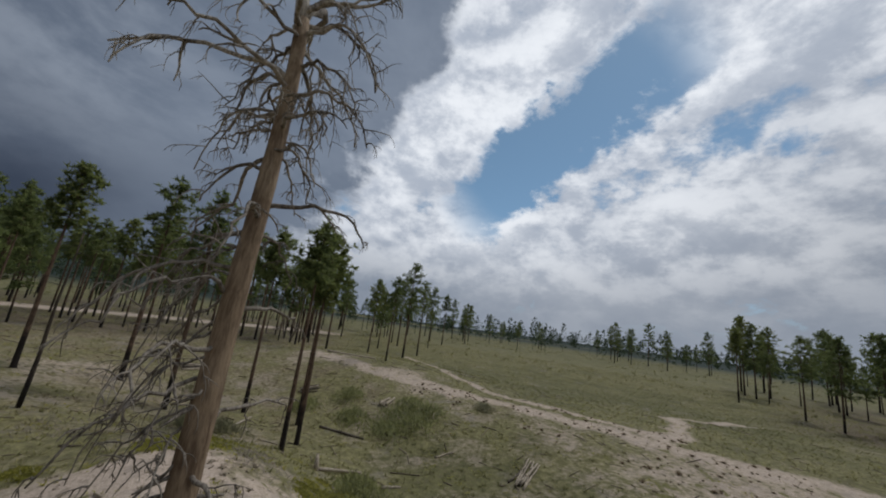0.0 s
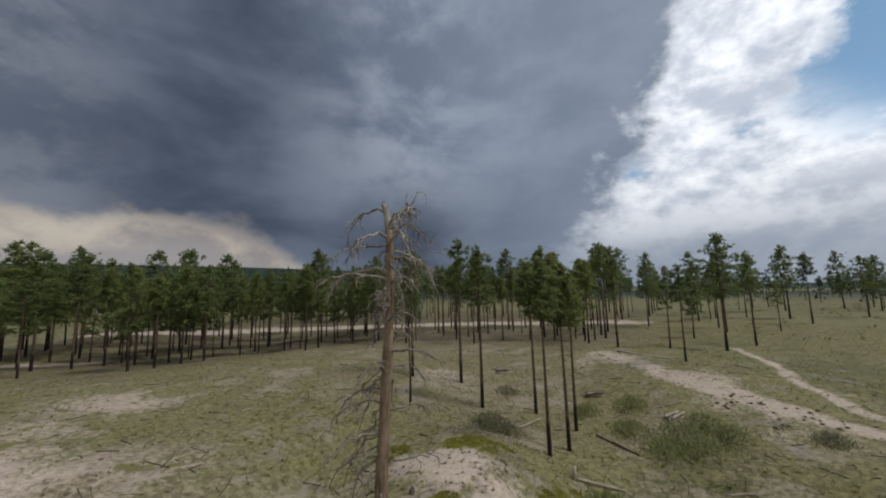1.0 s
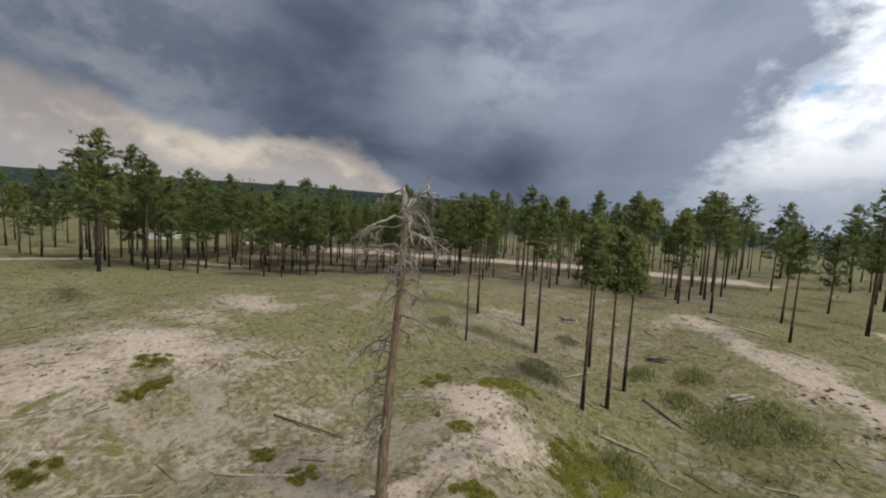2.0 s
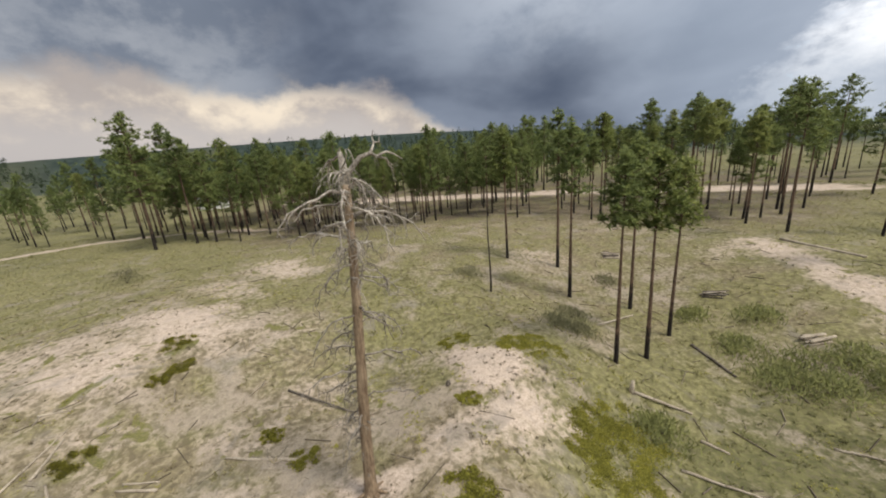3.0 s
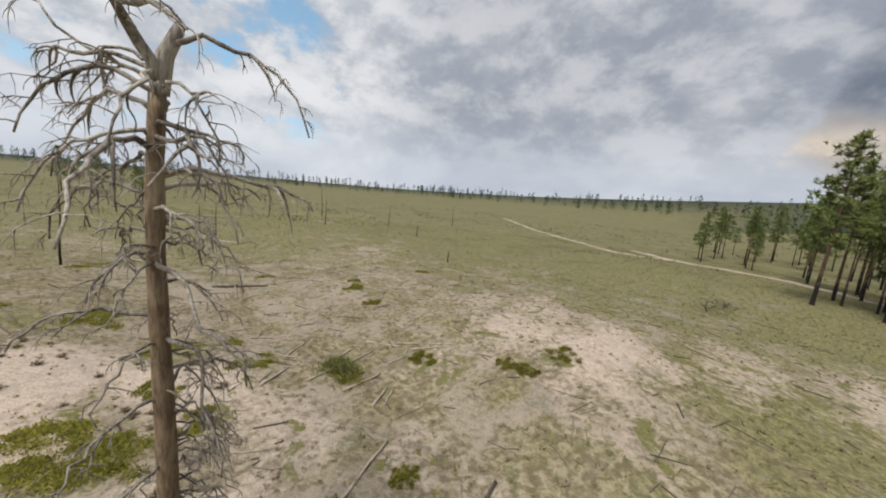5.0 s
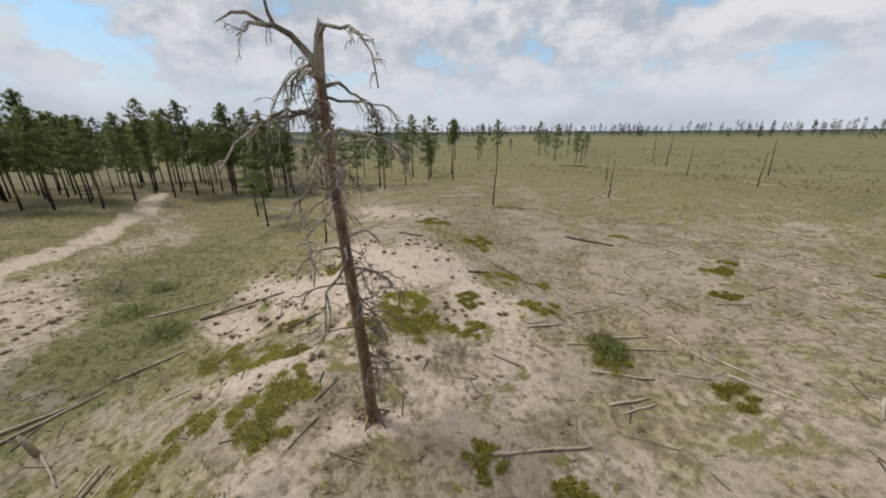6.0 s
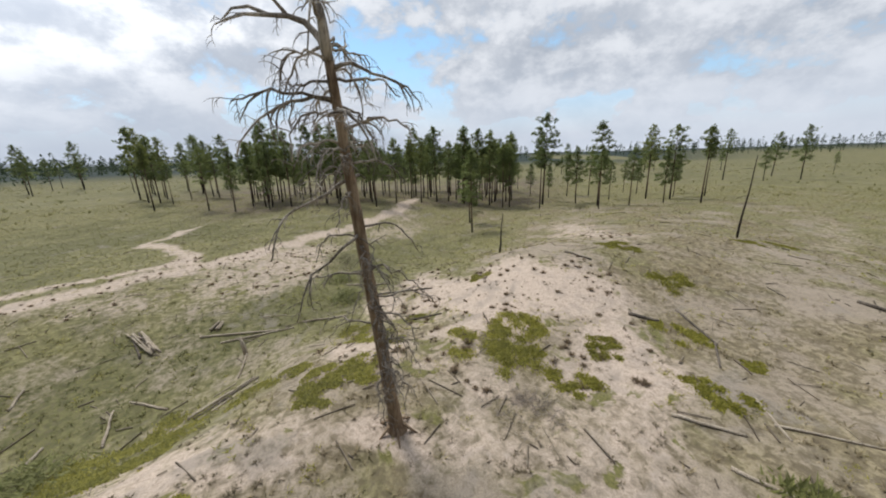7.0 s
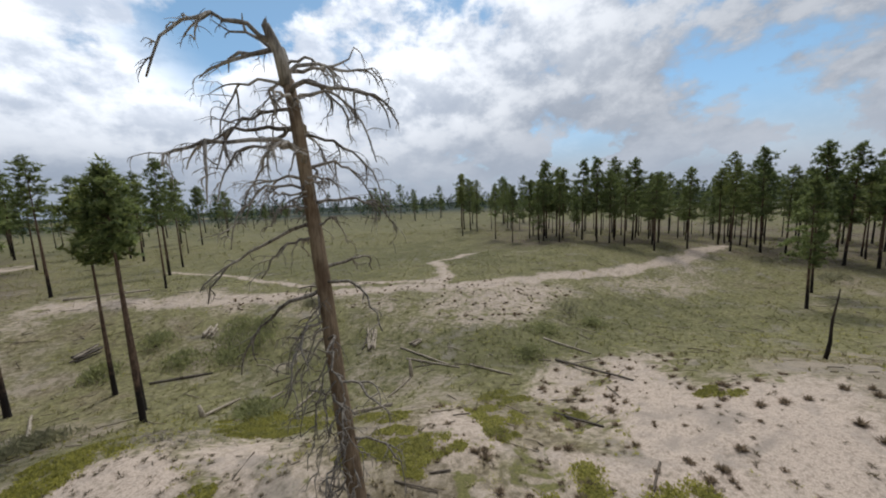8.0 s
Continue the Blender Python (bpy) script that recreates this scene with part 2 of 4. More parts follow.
def see_through(n, bsdf, colour, amount):
    """Thin leaves also let light pass."""
    glow = n.add("ShaderNodeBsdfTranslucent")
    n.link(colour, glow.inputs[0])
    both = n.add("ShaderNodeMixShader")
    both.inputs[0].default_value = amount
    n.link(bsdf.outputs[0], both.inputs[1])
    n.link(glow.outputs[0], both.inputs[2])
    n.link(both.outputs[0], [o for o in n.tree.nodes if o.bl_idname == "ShaderNodeOutputMaterial"][0].inputs[0])


def level_normal(n, bsdf):
    """Blades and low leaves take light as the soft surface that they form together."""
    upward = n.add("ShaderNodeCombineXYZ")
    upward.inputs[2].default_value = 1.0
    tilt = n.vmath("ADD", n.vmath("MULTIPLY", n.add("ShaderNodeNewGeometry").outputs["Normal"], (0.35, 0.35, 0.35)), upward.outputs[0])
    n.link(n.vmath("NORMALIZE", tilt), bsdf.inputs["Normal"])


def blade_material(name, shift):
    """Grass blades in the colour of the ground they grow from; they take light like the sward they form."""
    m, n, bsdf = material(name, 0.85)
    colour = grass_colour(n, place_of(n), n.math("ADD", attribute(n, "lush_shade"), shift))[0]
    isle = n.add("ShaderNodeNewGeometry").outputs["Random Per Island"]
    bright = n.span(isle, 0.0, 1.0, 1.10, 1.60, False)
    tone = n.add("ShaderNodeCombineXYZ")
    for socket in tone.inputs:
        n.link(bright, socket)
    colour = n.vmath("MULTIPLY", colour, tone.outputs[0])
    n.link(colour, bsdf.inputs["Base Color"])
    level_normal(n, bsdf)
    see_through(n, bsdf, colour, 0.5)
    return m


def bark_material(name, low, high, char=0.0, scale=6.0, char_top=3.0, bleached=None):
    """Upright furrows; char blackens the foot up to about char_top metres, with a ragged edge."""
    m, n, bsdf = material(name, 0.9)
    local = n.add("ShaderNodeTexCoord").outputs["Object"]
    furrow = n.noise(n.scaled(local, (1.0, 1.0, 0.16)), scale * 3.0, 5.0, 0.65, 0.3)
    patch = n.noise(local, 1.3, 4.0, 0.6)
    colour = n.mix(n.span(n.math("ADD", n.math("MULTIPLY", furrow, 0.6), n.math("MULTIPLY", patch, 0.4)), 0.35, 0.65), low, high)
    if bleached:
        rise = n.add("ShaderNodeSeparateXYZ")
        n.link(local, rise.inputs[0])
        spots = n.math("MULTIPLY", n.span(n.noise(local, 0.8, 4.0, 0.6, 0.5), 0.44, 0.58), n.span(furrow, 0.35, 0.6, 0.3, 1.0))
        colour = n.mix(n.math("MULTIPLY", spots, n.span(rise.outputs[2], 5.5, 9.0, 0.12, 1.0)), colour, bleached)
    if char:
        sep = n.add("ShaderNodeSeparateXYZ")
        n.link(local, sep.inputs[0])
        edge = n.math("SUBTRACT", n.math("ADD", sep.outputs[2], n.math("MULTIPLY", n.math("SUBTRACT", patch, 0.5), 7.0)), char_top)
        colour = n.mix(n.span(edge, -1.2, 1.2, char, 0.0), colour, (0.016, 0.014, 0.013))
    n.link(colour, bsdf.inputs["Base Color"])
    bumped(n, bsdf, furrow, 0.8, 0.03)
    return m


def leaf_material(name, a, b, tip=None, rough=0.6, low=False):
    m, n, bsdf = material(name, rough)
    isle = n.add("ShaderNodeNewGeometry").outputs["Random Per Island"]
    tree = n.add("ShaderNodeObjectInfo").outputs["Random"]
    clump = n.noise(n.add("ShaderNodeTexCoord").outputs["Object"], 0.9, 3.0)
    mixv = n.math("ADD", n.math("MULTIPLY", isle, 0.45), n.math("ADD", n.math("MULTIPLY", tree, 0.2), n.math("MULTIPLY", clump, 0.35)))
    colour = n.mix(n.span(mixv, 0.2, 0.8), a, b)
    if tip:
        colour = n.mix(n.span(isle, 0.93, 0.97), colour, tip)
    n.link(colour, bsdf.inputs["Base Color"])
    if low:
        level_normal(n, bsdf)
    see_through(n, bsdf, colour, 0.42)
    return m


M_GROUND = ground_material()
M_DEAD_TRUNK = bark_material("dead_trunk_wood", (0.122, 0.080, 0.050), (0.325, 0.236, 0.150), 0.0, 5.0, 3.0, (0.37, 0.285, 0.19))
M_DEAD_LIMB = bark_material("weathered_limb_wood", (0.080, 0.065, 0.052), (0.33, 0.285, 0.23), 0.0, 7.0, 3.0, (0.54, 0.48, 0.40))
M_PINE_BARK = bark_material("pine_bark", (0.060, 0.040, 0.028), (0.185, 0.120, 0.080), 0.92, 5.0, 2.6)
M_SNAG = bark_material("burnt_snag_wood", (0.035, 0.028, 0.024), (0.10, 0.075, 0.055), 0.8, 6.0, 2.0)
M_LOG = bark_material("log_wood", (0.23, 0.185, 0.135), (0.52, 0.44, 0.335), 0.0, 8.0)
M_LOG_CHAR = bark_material("charred_log_wood", (0.035, 0.030, 0.025), (0.19, 0.155, 0.12), 0.0, 8.0)
M_NEEDLE = leaf_material("pine_needles", (0.098, 0.136, 0.042), (0.275, 0.315, 0.098), low=True)
M_NEEDLE_B = leaf_material("pine_needles_yellowish", (0.130, 0.168, 0.046), (0.340, 0.360, 0.104), low=True)
M_FAR = leaf_material("far_needles", (0.030, 0.048, 0.024), (0.080, 0.105, 0.052))
M_DRY = blade_material("dry_grass_blades", -0.10)
M_GREEN = blade_material("green_grass_blades", 0.18)
M_BUSH = leaf_material("bush_leaves", (0.19, 0.20, 0.062), (0.35, 0.35, 0.125), low=True)
M_GREY_BUSH = leaf_material("grey_bush_leaves", (0.22, 0.205, 0.105), (0.37, 0.345, 0.185), low=True)
M_MAT = leaf_material("mat_leaves", (0.165, 0.158, 0.026), (0.375, 0.345, 0.060), low=True)
M_TWIG = leaf_material("brush_twigs", (0.085, 0.070, 0.050), (0.20, 0.17, 0.125), None, 0.85, True)
M_WEED = leaf_material("sand_weed_leaves", (0.14, 0.115, 0.075), (0.27, 0.222, 0.145), None, 0.85)
M_BRUSH = leaf_material("grey_brush_twigs", (0.23, 0.192, 0.152), (0.42, 0.362, 0.295), None, 0.85, True)
M_CUSHION = leaf_material("cushion_weed_stalks", (0.17, 0.128, 0.082), (0.36, 0.27, 0.175), None, 0.85)
M_STICK = leaf_material("stick_wood", (0.18, 0.145, 0.108), (0.52, 0.44, 0.335), None, 0.85)


def plain_material(name, colour, rough=0.8, amount=0.15):
    m, n, bsdf = material(name, rough)
    v = n.noise(place_of(n), 1.5, 4.0)
    n.link(n.mix(n.span(v, 0.3, 0.7), tuple(c * (1 - amount) for c in colour), tuple(c * (1 + amount) for c in colour)), bsdf.inputs["Base Color"])
    return m


# ---------------------------------------------------------------- mesh helpers


class Shape:
    """Collects vertices and faces of one mesh."""

    def __init__(self):
        self.v, self.f = [], []

    def tube(self, pts, radii, sides=6, cap=True, lumps=0.0):
        pts = [Vector(p) for p in pts]
        start = len(self.v)
        side = None
        for i, p in enumerate(pts):
            ahead = (pts[min(i + 1, len(pts) - 1)] - pts[max(i - 1, 0)]).normalized()
            if side is None:
                side = ahead.orthogonal().normalized()
            side = (side - ahead * side.dot(ahead)).normalized()
            other = ahead.cross(side)
            for k in range(sides):
                a = 2 * math.pi * k / sides
                r = radii[i] * (1 + lumps * random.uniform(-1, 1))
                self.v.append(tuple(p + (side * math.cos(a) + other * math.sin(a)) * r))
        for i in range(len(pts) - 1):
            for k in range(sides):
                a, b = start + i * sides + k, start + i * sides + (k + 1) % sides
                self.f.append((a, b, b + sides, a + sides))
        if cap:
            self.f.append(tuple(start + k for k in reversed(range(sides))))
            self.f.append(tuple(start + (len(pts) - 1) * sides + k for k in range(sides)))

    def tri(self, a, b, c):
        s = len(self.v)
        self.v += [tuple(a), tuple(b), tuple(c)]
        self.f.append((s, s + 1, s + 2))

    def box(self, c, size):
        s = len(self.v)
        for dz in (-1, 1):
            for dx, dy in ((-1, -1), (1, -1), (1, 1), (-1, 1)):
                self.v.append((c[0] + dx * size[0] / 2, c[1] + dy * size[1] / 2, c[2] + dz * size[2] / 2))
        for q in ((3, 2, 1, 0), (4, 5, 6, 7), (0, 1, 5, 4), (1, 2, 6, 5), (2, 3, 7, 6), (3, 0, 4, 7)):
            self.f.append(tuple(s + i for i in q))

    def mesh(self, name, mat, smooth=False):
        me = bpy.data.meshes.new(name)
        me.from_pydata(self.v, [], self.f)
        me.materials.append(mat)
        if smooth:
            me.polygons.foreach_set("use_smooth", [True] * len(me.polygons))
        me.update()
        return me


def array_mesh(name, verts, tris, mat):
    me = bpy.data.meshes.new(name)
    me.vertices.add(len(verts))
    me.vertices.foreach_set("co", np.asarray(verts, np.float32).ravel())
    tris = np.asarray(tris, np.int32)
    size = tris.shape[1]
    me.loops.add(tris.size)
    me.loops.foreach_set("vertex_index", tris.ravel())
    me.polygons.add(len(tris))
    me.polygons.foreach_set("loop_start", np.arange(0, tris.size, size, dtype=np.int32))
    me.polygons.foreach_set("loop_total", np.full(len(tris), size, np.int32))
    me.materials.append(mat)
    me.update(calc_edges=True)
    me.validate()
    return me


def part(name, shape, mat, parent, label="", smooth=False):
    ob = new(name, shape.mesh(name, mat, smooth))
    ob.parent = parent
    return tagged(ob, label) if label else ob


def lattice(ix, iy, seed):
    q = np.sin(ix * 127.1 + iy * 311.7 + seed * 74.7) * 43758.5453
    return q - np.floor(q)


def rough_field(x, y, size, seed):
    """Smooth value noise, 0 to 1."""
    x, y = np.asarray(x, float) / size, np.asarray(y, float) / size
    ix, iy = np.floor(x), np.floor(y)
    u, v = x - ix, y - iy
    u, v = u * u * (3 - 2 * u), v * v * (3 - 2 * v)
    a, b = lattice(ix, iy, seed), lattice(ix + 1, iy, seed)
    c, d = lattice(ix, iy + 1, seed), lattice(ix + 1, iy + 1, seed)
    return (a * (1 - u) + b * u) * (1 - v) + (c * (1 - u) + d * u) * v


# ---------------------------------------------------------------- the land
# rises and hollows: x, y, radius, height
RISES_NEAR = [
    (0, 0, 3.5, 0.38), (5, 0, 3.2, 0.54), (3, 4, 3.2, 1.06), (-2, 4, 3.2, 0.58), (-5, 0, 3.2, -0.24),
    (-3, -4, 3.2, 0.50), (3, -4, 3.2, 0.33), (10, 2, 3.8, -0.48), (7, 8, 3.8, -0.25), (1, 10, 3.8, -0.99),
    (-5, 9, 3.8, 1.70), (-10, 4, 3.8, -0.85), (-10, -2, 3.8, 0.27), (-7, -8, 3.8, -0.43), (-1, -10, 3.8, 0.43),
    (5, -9, 3.8, 0.59), (10, -4, 3.8, 0.75),
]
RISES_MIDDLE = [
    (18, 0, 5.5, 0.15), (16, 9, 5.5, -0.08), (9, 16, 5.5, -0.93), (0, 18, 5.5, -1.27), (-9, 16, 5.5, 0.28),
    (-16, 9, 5.5, 0.32), (-18, 0, 5.5, 0.19), (-16, -9, 5.5, 1.10), (-9, -16, 5.5, 0.72), (-0, -18, 5.5, 0.02),
    (9, -16, 5.5, -0.35), (16, -9, 5.5, 1.93), (27, 8, 8, -0.94), (18, 21, 8, 0.26), (4, 28, 8, -0.21),
    (-12, 25, 8, -2.19), (-24, 15, 8, 0.68), (-28, 0, 8, -0.13), (-24, -15, 8, 1.50), (-12, -25, 8, 0.92),
    (4, -28, 8, 0.73), (18, -21, 8, 2.01), (27, -8, 8, -0.45),
]
RISES_FAR = [
    (43, 0, 12, -2.32), (36, 23, 12, 0.49), (18, 39, 12, 0.26), (-6, 43, 12, 1.54), (-28, 32, 12, -0.14),
    (-41, 12, 12, 1.13), (-41, -12, 12, 0.34), (-28, -32, 12, 0.06), (-6, -43, 12, 0.45), (18, -39, 12, -1.39),
    (36, -23, 12, 1.66), (63, 19, 19, 1.52), (43, 50, 19, -1.31), (9, 65, 19, -1.15), (-27, 60, 19, 0.16),
    (-56, 36, 19, 0.31), (-66, 0, 19, -1.06), (-56, -36, 19, 1.53), (-27, -60, 19, -0.67), (9, -65, 19, 1.55),
    (43, -50, 19, 0.73), (63, -19, 19, -0.61), (100, 0, 30, -1.99), (-100, 0, 30, 0.15),
]
RIDGES = [(-800, 330, 380, 48), (-820, -380, 420, 44), (-250, -1050, 420, 8), (520, -1000, 480, 9), (1300, 200, 600, 10), (300, 1300, 600, -8)]


def lie(x, y):
    """The land's height."""
    x, y = np.asarray(x, float), np.asarray(y, float)
    z = np.full(np.broadcast(x, y).shape, -1.3)
    for cx, cy, r, up in RISES_NEAR + RISES_MIDDLE + RISES_FAR:
        z = z + up * np.exp(-((x - cx) ** 2 + (y - cy) ** 2) / (2 * r * r))
    beyond = np.clip((np.hypot(x, y) - 180) / 500, 0, 1) ** 2
    for cx, cy, r, up in RIDGES:
        z = z + beyond * up * np.exp(-((x - cx) ** 2 + (y - cy) ** 2) / (2 * r * r))
    z = z + 0.16 * (rough_field(x, y, 3.1, 5) - 0.5) + 0.10 * (rough_field(x, y, 1.2, 6) - 0.5)
    return z


# bare sand: x, y, half length, half width, degrees, bareness
SAND = [
    (9.5, -7.7, 3.7, 3.3, 137, 1.0), (4.6, -9.0, 3.3, 1.5, 152, 1.0), (8.9, -3.3, 2.7, 1.8, 13, 0.95), (11.4, -5.2, 5.4, 3.2, 100, 1.0),
    (6.6, -3.8, 4.6, 1.3, 117, 0.9), (13.3, -0.4, 5.4, 2.5, 17, 0.9), (12.3, -5.9, 4.2, 2.7, 176, 0.9), (12.2, 3.3, 3.6, 1.7, 20, 0.75),
    (2.5, -9.0, 2.2, 1.3, 141, 0.8), (2.8, -7.2, 2.3, 2.0, 82, 0.75), (0.2, -6.8, 2.0, 1.6, 101, 0.6), (4.2, 2.8, 3.2, 1.4, 69, 0.75),
    (-0.4, 1.1, 1.6, 0.9, 93, 0.85), (-1.0, 0.1, 1.4, 0.9, 42, 0.85), (-0.1, 4.8, 3.0, 1.4, 77, 0.6), (-1.4, 6.0, 2.4, 1.9, 104, 0.85),
]
# thin dusty places round the dead pine
DUST = [
    (-1.6, -5.8, 2.2, 1.3, 100, 0.55), (-1.1, -2.8, 1.9, 1.3, 60, 0.62), (-6.6, -5.3, 2.3, 1.4, 60, 0.5), (3.0, -1.7, 1.9, 1.1, 30, 0.58), (-2.0, 4.0, 1.8, 1.2, 90, 0.62), (-5.5, 0.4, 2.0, 1.2, 40, 0.45), (1.1, -3.5, 1.6, 1.2, 80, 0.55),
]
SAND_WEST = [
    (-5.9, 6.8, 2.9, 2.2, 32, 1.0), (-4.6, 6.0, 1.8, 1.6, 100, 1.0), (-1.0, 7.3, 3.6, 1.4, 73, 0.6), (-17.9, -10.4, 5.1, 3.6, 49, 0.85), (-33.8, -5.0, 6.9, 4.0, 22, 0.72),
    (-17.3, -18.0, 10.3, 2.5, 59, 0.6), (-13.1, -18.6, 7.2, 1.7, 70, 0.55), (-8.0, -1.6, 2.8, 2.1, 57, 0.45), (-14.8, -4.0, 3.7, 3.3, 65, 0.4), (-14.0, -13.4, 4.2, 2.2, 73, 0.75),
    (-17.5, -8.9, 3.6, 2.2, 37, 0.75), (-6.7, -9.8, 2.7, 2.4, 58, 0.35), (-8.4, -11.5, 2.1, 1.8, 81, 0.45), (-23.1, 22.4, 3.8, 2.3, 78, 0.55), (-26.0, -9.0, 6.0, 2.4, 30, 0.6),
]
SAND_BANKS = [
    (24.5, 15.0, 8.5, 4.2, 0, 0.72), (41.0, 8.0, 8.0, 3.4, 150, 0.58), (-6.0, -31.0, 11.0, 2.0, 119, 0.48), (-11.5, -20.0, 6.0, 2.2, 115, 0.48), (21.0, -35.0, 8.0, 1.8, 131, 0.42),
]
SAND_FAR = [
    (27.7, -15.2, 11.0, 2.6, 177, 0.68), (17.8, 17.4, 5.4, 3.2, 74, 0.62), (25.9, -39.5, 14.0, 2.2, 134, 0.42), (17.8, 14.6, 5.8, 3.2, 141, 0.62),
    (54.0, 8.0, 12.0, 3.2, 176, 0.45), (24.0, 18.0, 9.0, 2.0, 146, 0.6), (1.1, 35.0, 5.6, 2.6, 101, 0.68), (6.1, 29.4, 3.4, 1.4, 101, 0.5),
    (-10.3, 40.3, 6.4, 3.6, 45, 0.52), (-4.4, -47.4, 11.0, 4.0, 72, 0.45), (1.8, -39.8, 12.1, 4.0, 96, 0.36), (12.0, 23.5, 3.6, 1.3, 125, 0.5), (-2.0, -26.0, 7.0, 3.0, 60, 0.36),
]
# trodden paths: half width and points
PATHS = [
    (1.1, [(-12, 42), (-3.7, 37.4), (3.6, 33), (9.5, 30.3), (15.5, 26.3), (19.5, 22), (24, 20.2), (30, 18.5), (36, 16.3), (42, 13.5), (56, 9.7), (72, 8)]),
    (0.55, [(-2, 68), (3.5, 54), (6.5, 41), (9.8, 34.5), (14.4, 31.3), (18, 28), (21, 24)]),
    (0.8, [(20.8, 23.8), (23.9, 25.8), (29, 32.6), (31.6, 38.4), (34.8, 38.2), (44, 40)]),
    (1.0, [(-82, -198), (-68, -127), (-66.5, -99), (-65, -70), (-78, -53)]),
    (1.3, [(-76, -76), (-73, -57), (-80, -45), (-78, -24), (-72, -7)]),
    (4.2, [(-128, -8), (-105, 15), (-85, 38), (-73, 52), (-62, 66), (-45, 80), (-28, 95)]),
]
# greener grass: x, y, radius, amount
GREENS = [(-2, -4, 11, -0.30), (29, 41, 22, 0.6), (6, 48, 14, 0.5), (-34, -26, 18, 0.4), (-28, 2, 14, 0.4), (-6, 20, 6, 0.3), (16, 8, 5, 0.6), (23, 6, 6, 0.7), (31, 4, 7, 0.7), (40, -1, 8, 0.5), (15, 12, 5, 0.4), (8, 14, 5, 0.85), (5, 19, 4, 0.8), (12, 9, 4, 0.5), (-5, 12, 4, 0.3), (42, 28, 18, 0.4), (23, 55, 26, 0.4), (-18, 7, 8, 0.35), (-10, 5, 4, 0.3), (-60, -70, 30, 0.4), (-2, 9, 3, 0.5), (12, -60, 20, 0.3), (1, 12, 3, 0.7)]


def bare_at(x, y):
    x, y = np.asarray(x, float), np.asarray(y, float)
    wx, wy = x + 2.2 * (rough_field(x, y, 2.6, 1) - 0.5), y + 2.2 * (rough_field(x, y, 2.6, 2) - 0.5)
    bare = np.zeros(np.broadcast(x, y).shape)
    for cx, cy, a, b, turn, amount in SAND + DUST + SAND_WEST + SAND_BANKS + SAND_FAR:
        c, s = math.cos(radians(turn)), math.sin(radians(turn))
        u, v = (wx - cx) * c + (wy - cy) * s, -(wx - cx) * s + (wy - cy) * c
        d = np.sqrt((u / a) ** 2 + (v / b) ** 2)
        bare = np.maximum(bare, amount * np.clip(1.55 - d, 0, 1))
    for half, pts in PATHS:
        px, py = x + 1.5 * half * (rough_field(x, y, 1.7, 3) - 0.5), y + 1.5 * half * (rough_field(x, y, 1.7, 4) - 0.5)
        for (x0, y0), (x1, y1) in zip(pts, pts[1:]):
            t = np.clip(((px - x0) * (x1 - x0) + (py - y0) * (y1 - y0)) / ((x1 - x0) ** 2 + (y1 - y0) ** 2), 0, 1)
            d = np.hypot(px - x0 - t * (x1 - x0), py - y0 - t * (y1 - y0))
            bare = np.maximum(bare, 0.85 * np.clip(1.9 - d / half, 0, 1))
    return bare


def worn_at(x, y):
    """Where the sward is thin and the soil shows, 0 to 1."""
    f = 0.40 * rough_field(x, y, 2.1, 31) + 0.36 * rough_field(x, y, 0.9, 32) + 0.24 * rough_field(x, y, 7.5, 35)
    f = f + 0.07 * np.exp(-(x**2 + (y + 4) ** 2) / 450)
    return f - 0.28 * np.clip(lush_shade_at(x, y) - 0.25, 0, 0.9) - 0.07 * np.clip((np.hypot(x, y) - 35) / 40, 0, 1)


def duff_at(x, y):
    """Needle litter under the two closed stands."""
    r, a = np.hypot(x, y), np.degrees(np.arctan2(-np.asarray(x, float), y))
    west = np.clip((r - 48) / 9, 0, 1) * np.clip((a - 10) / 8, 0, 1) * np.clip((108 - a) / 12, 0, 1)
    east = np.clip((r - 58) / 9, 0, 1) * np.clip((a + 112) / 8, 0, 1) * np.clip((-46 - a) / 8, 0, 1)
    return np.maximum(west, east) * np.clip((150 - r) / 30, 0, 1)


def lush_shade_at(x, y):
    r = np.hypot(x, y)
    # greener outwards; past 90 m the extra darkening paints in the shade of missing tufts
    g = 0.10 + 0.75 * np.clip((r - 30) / 50, 0, 1) + 0.55 * np.clip((r - 90) / 50, 0, 1)
    for cx, cy, r, amount in GREENS:
        g = g + amount * np.exp(-((x - cx) ** 2 + (y - cy) ** 2) / (2 * r * r))
    return g


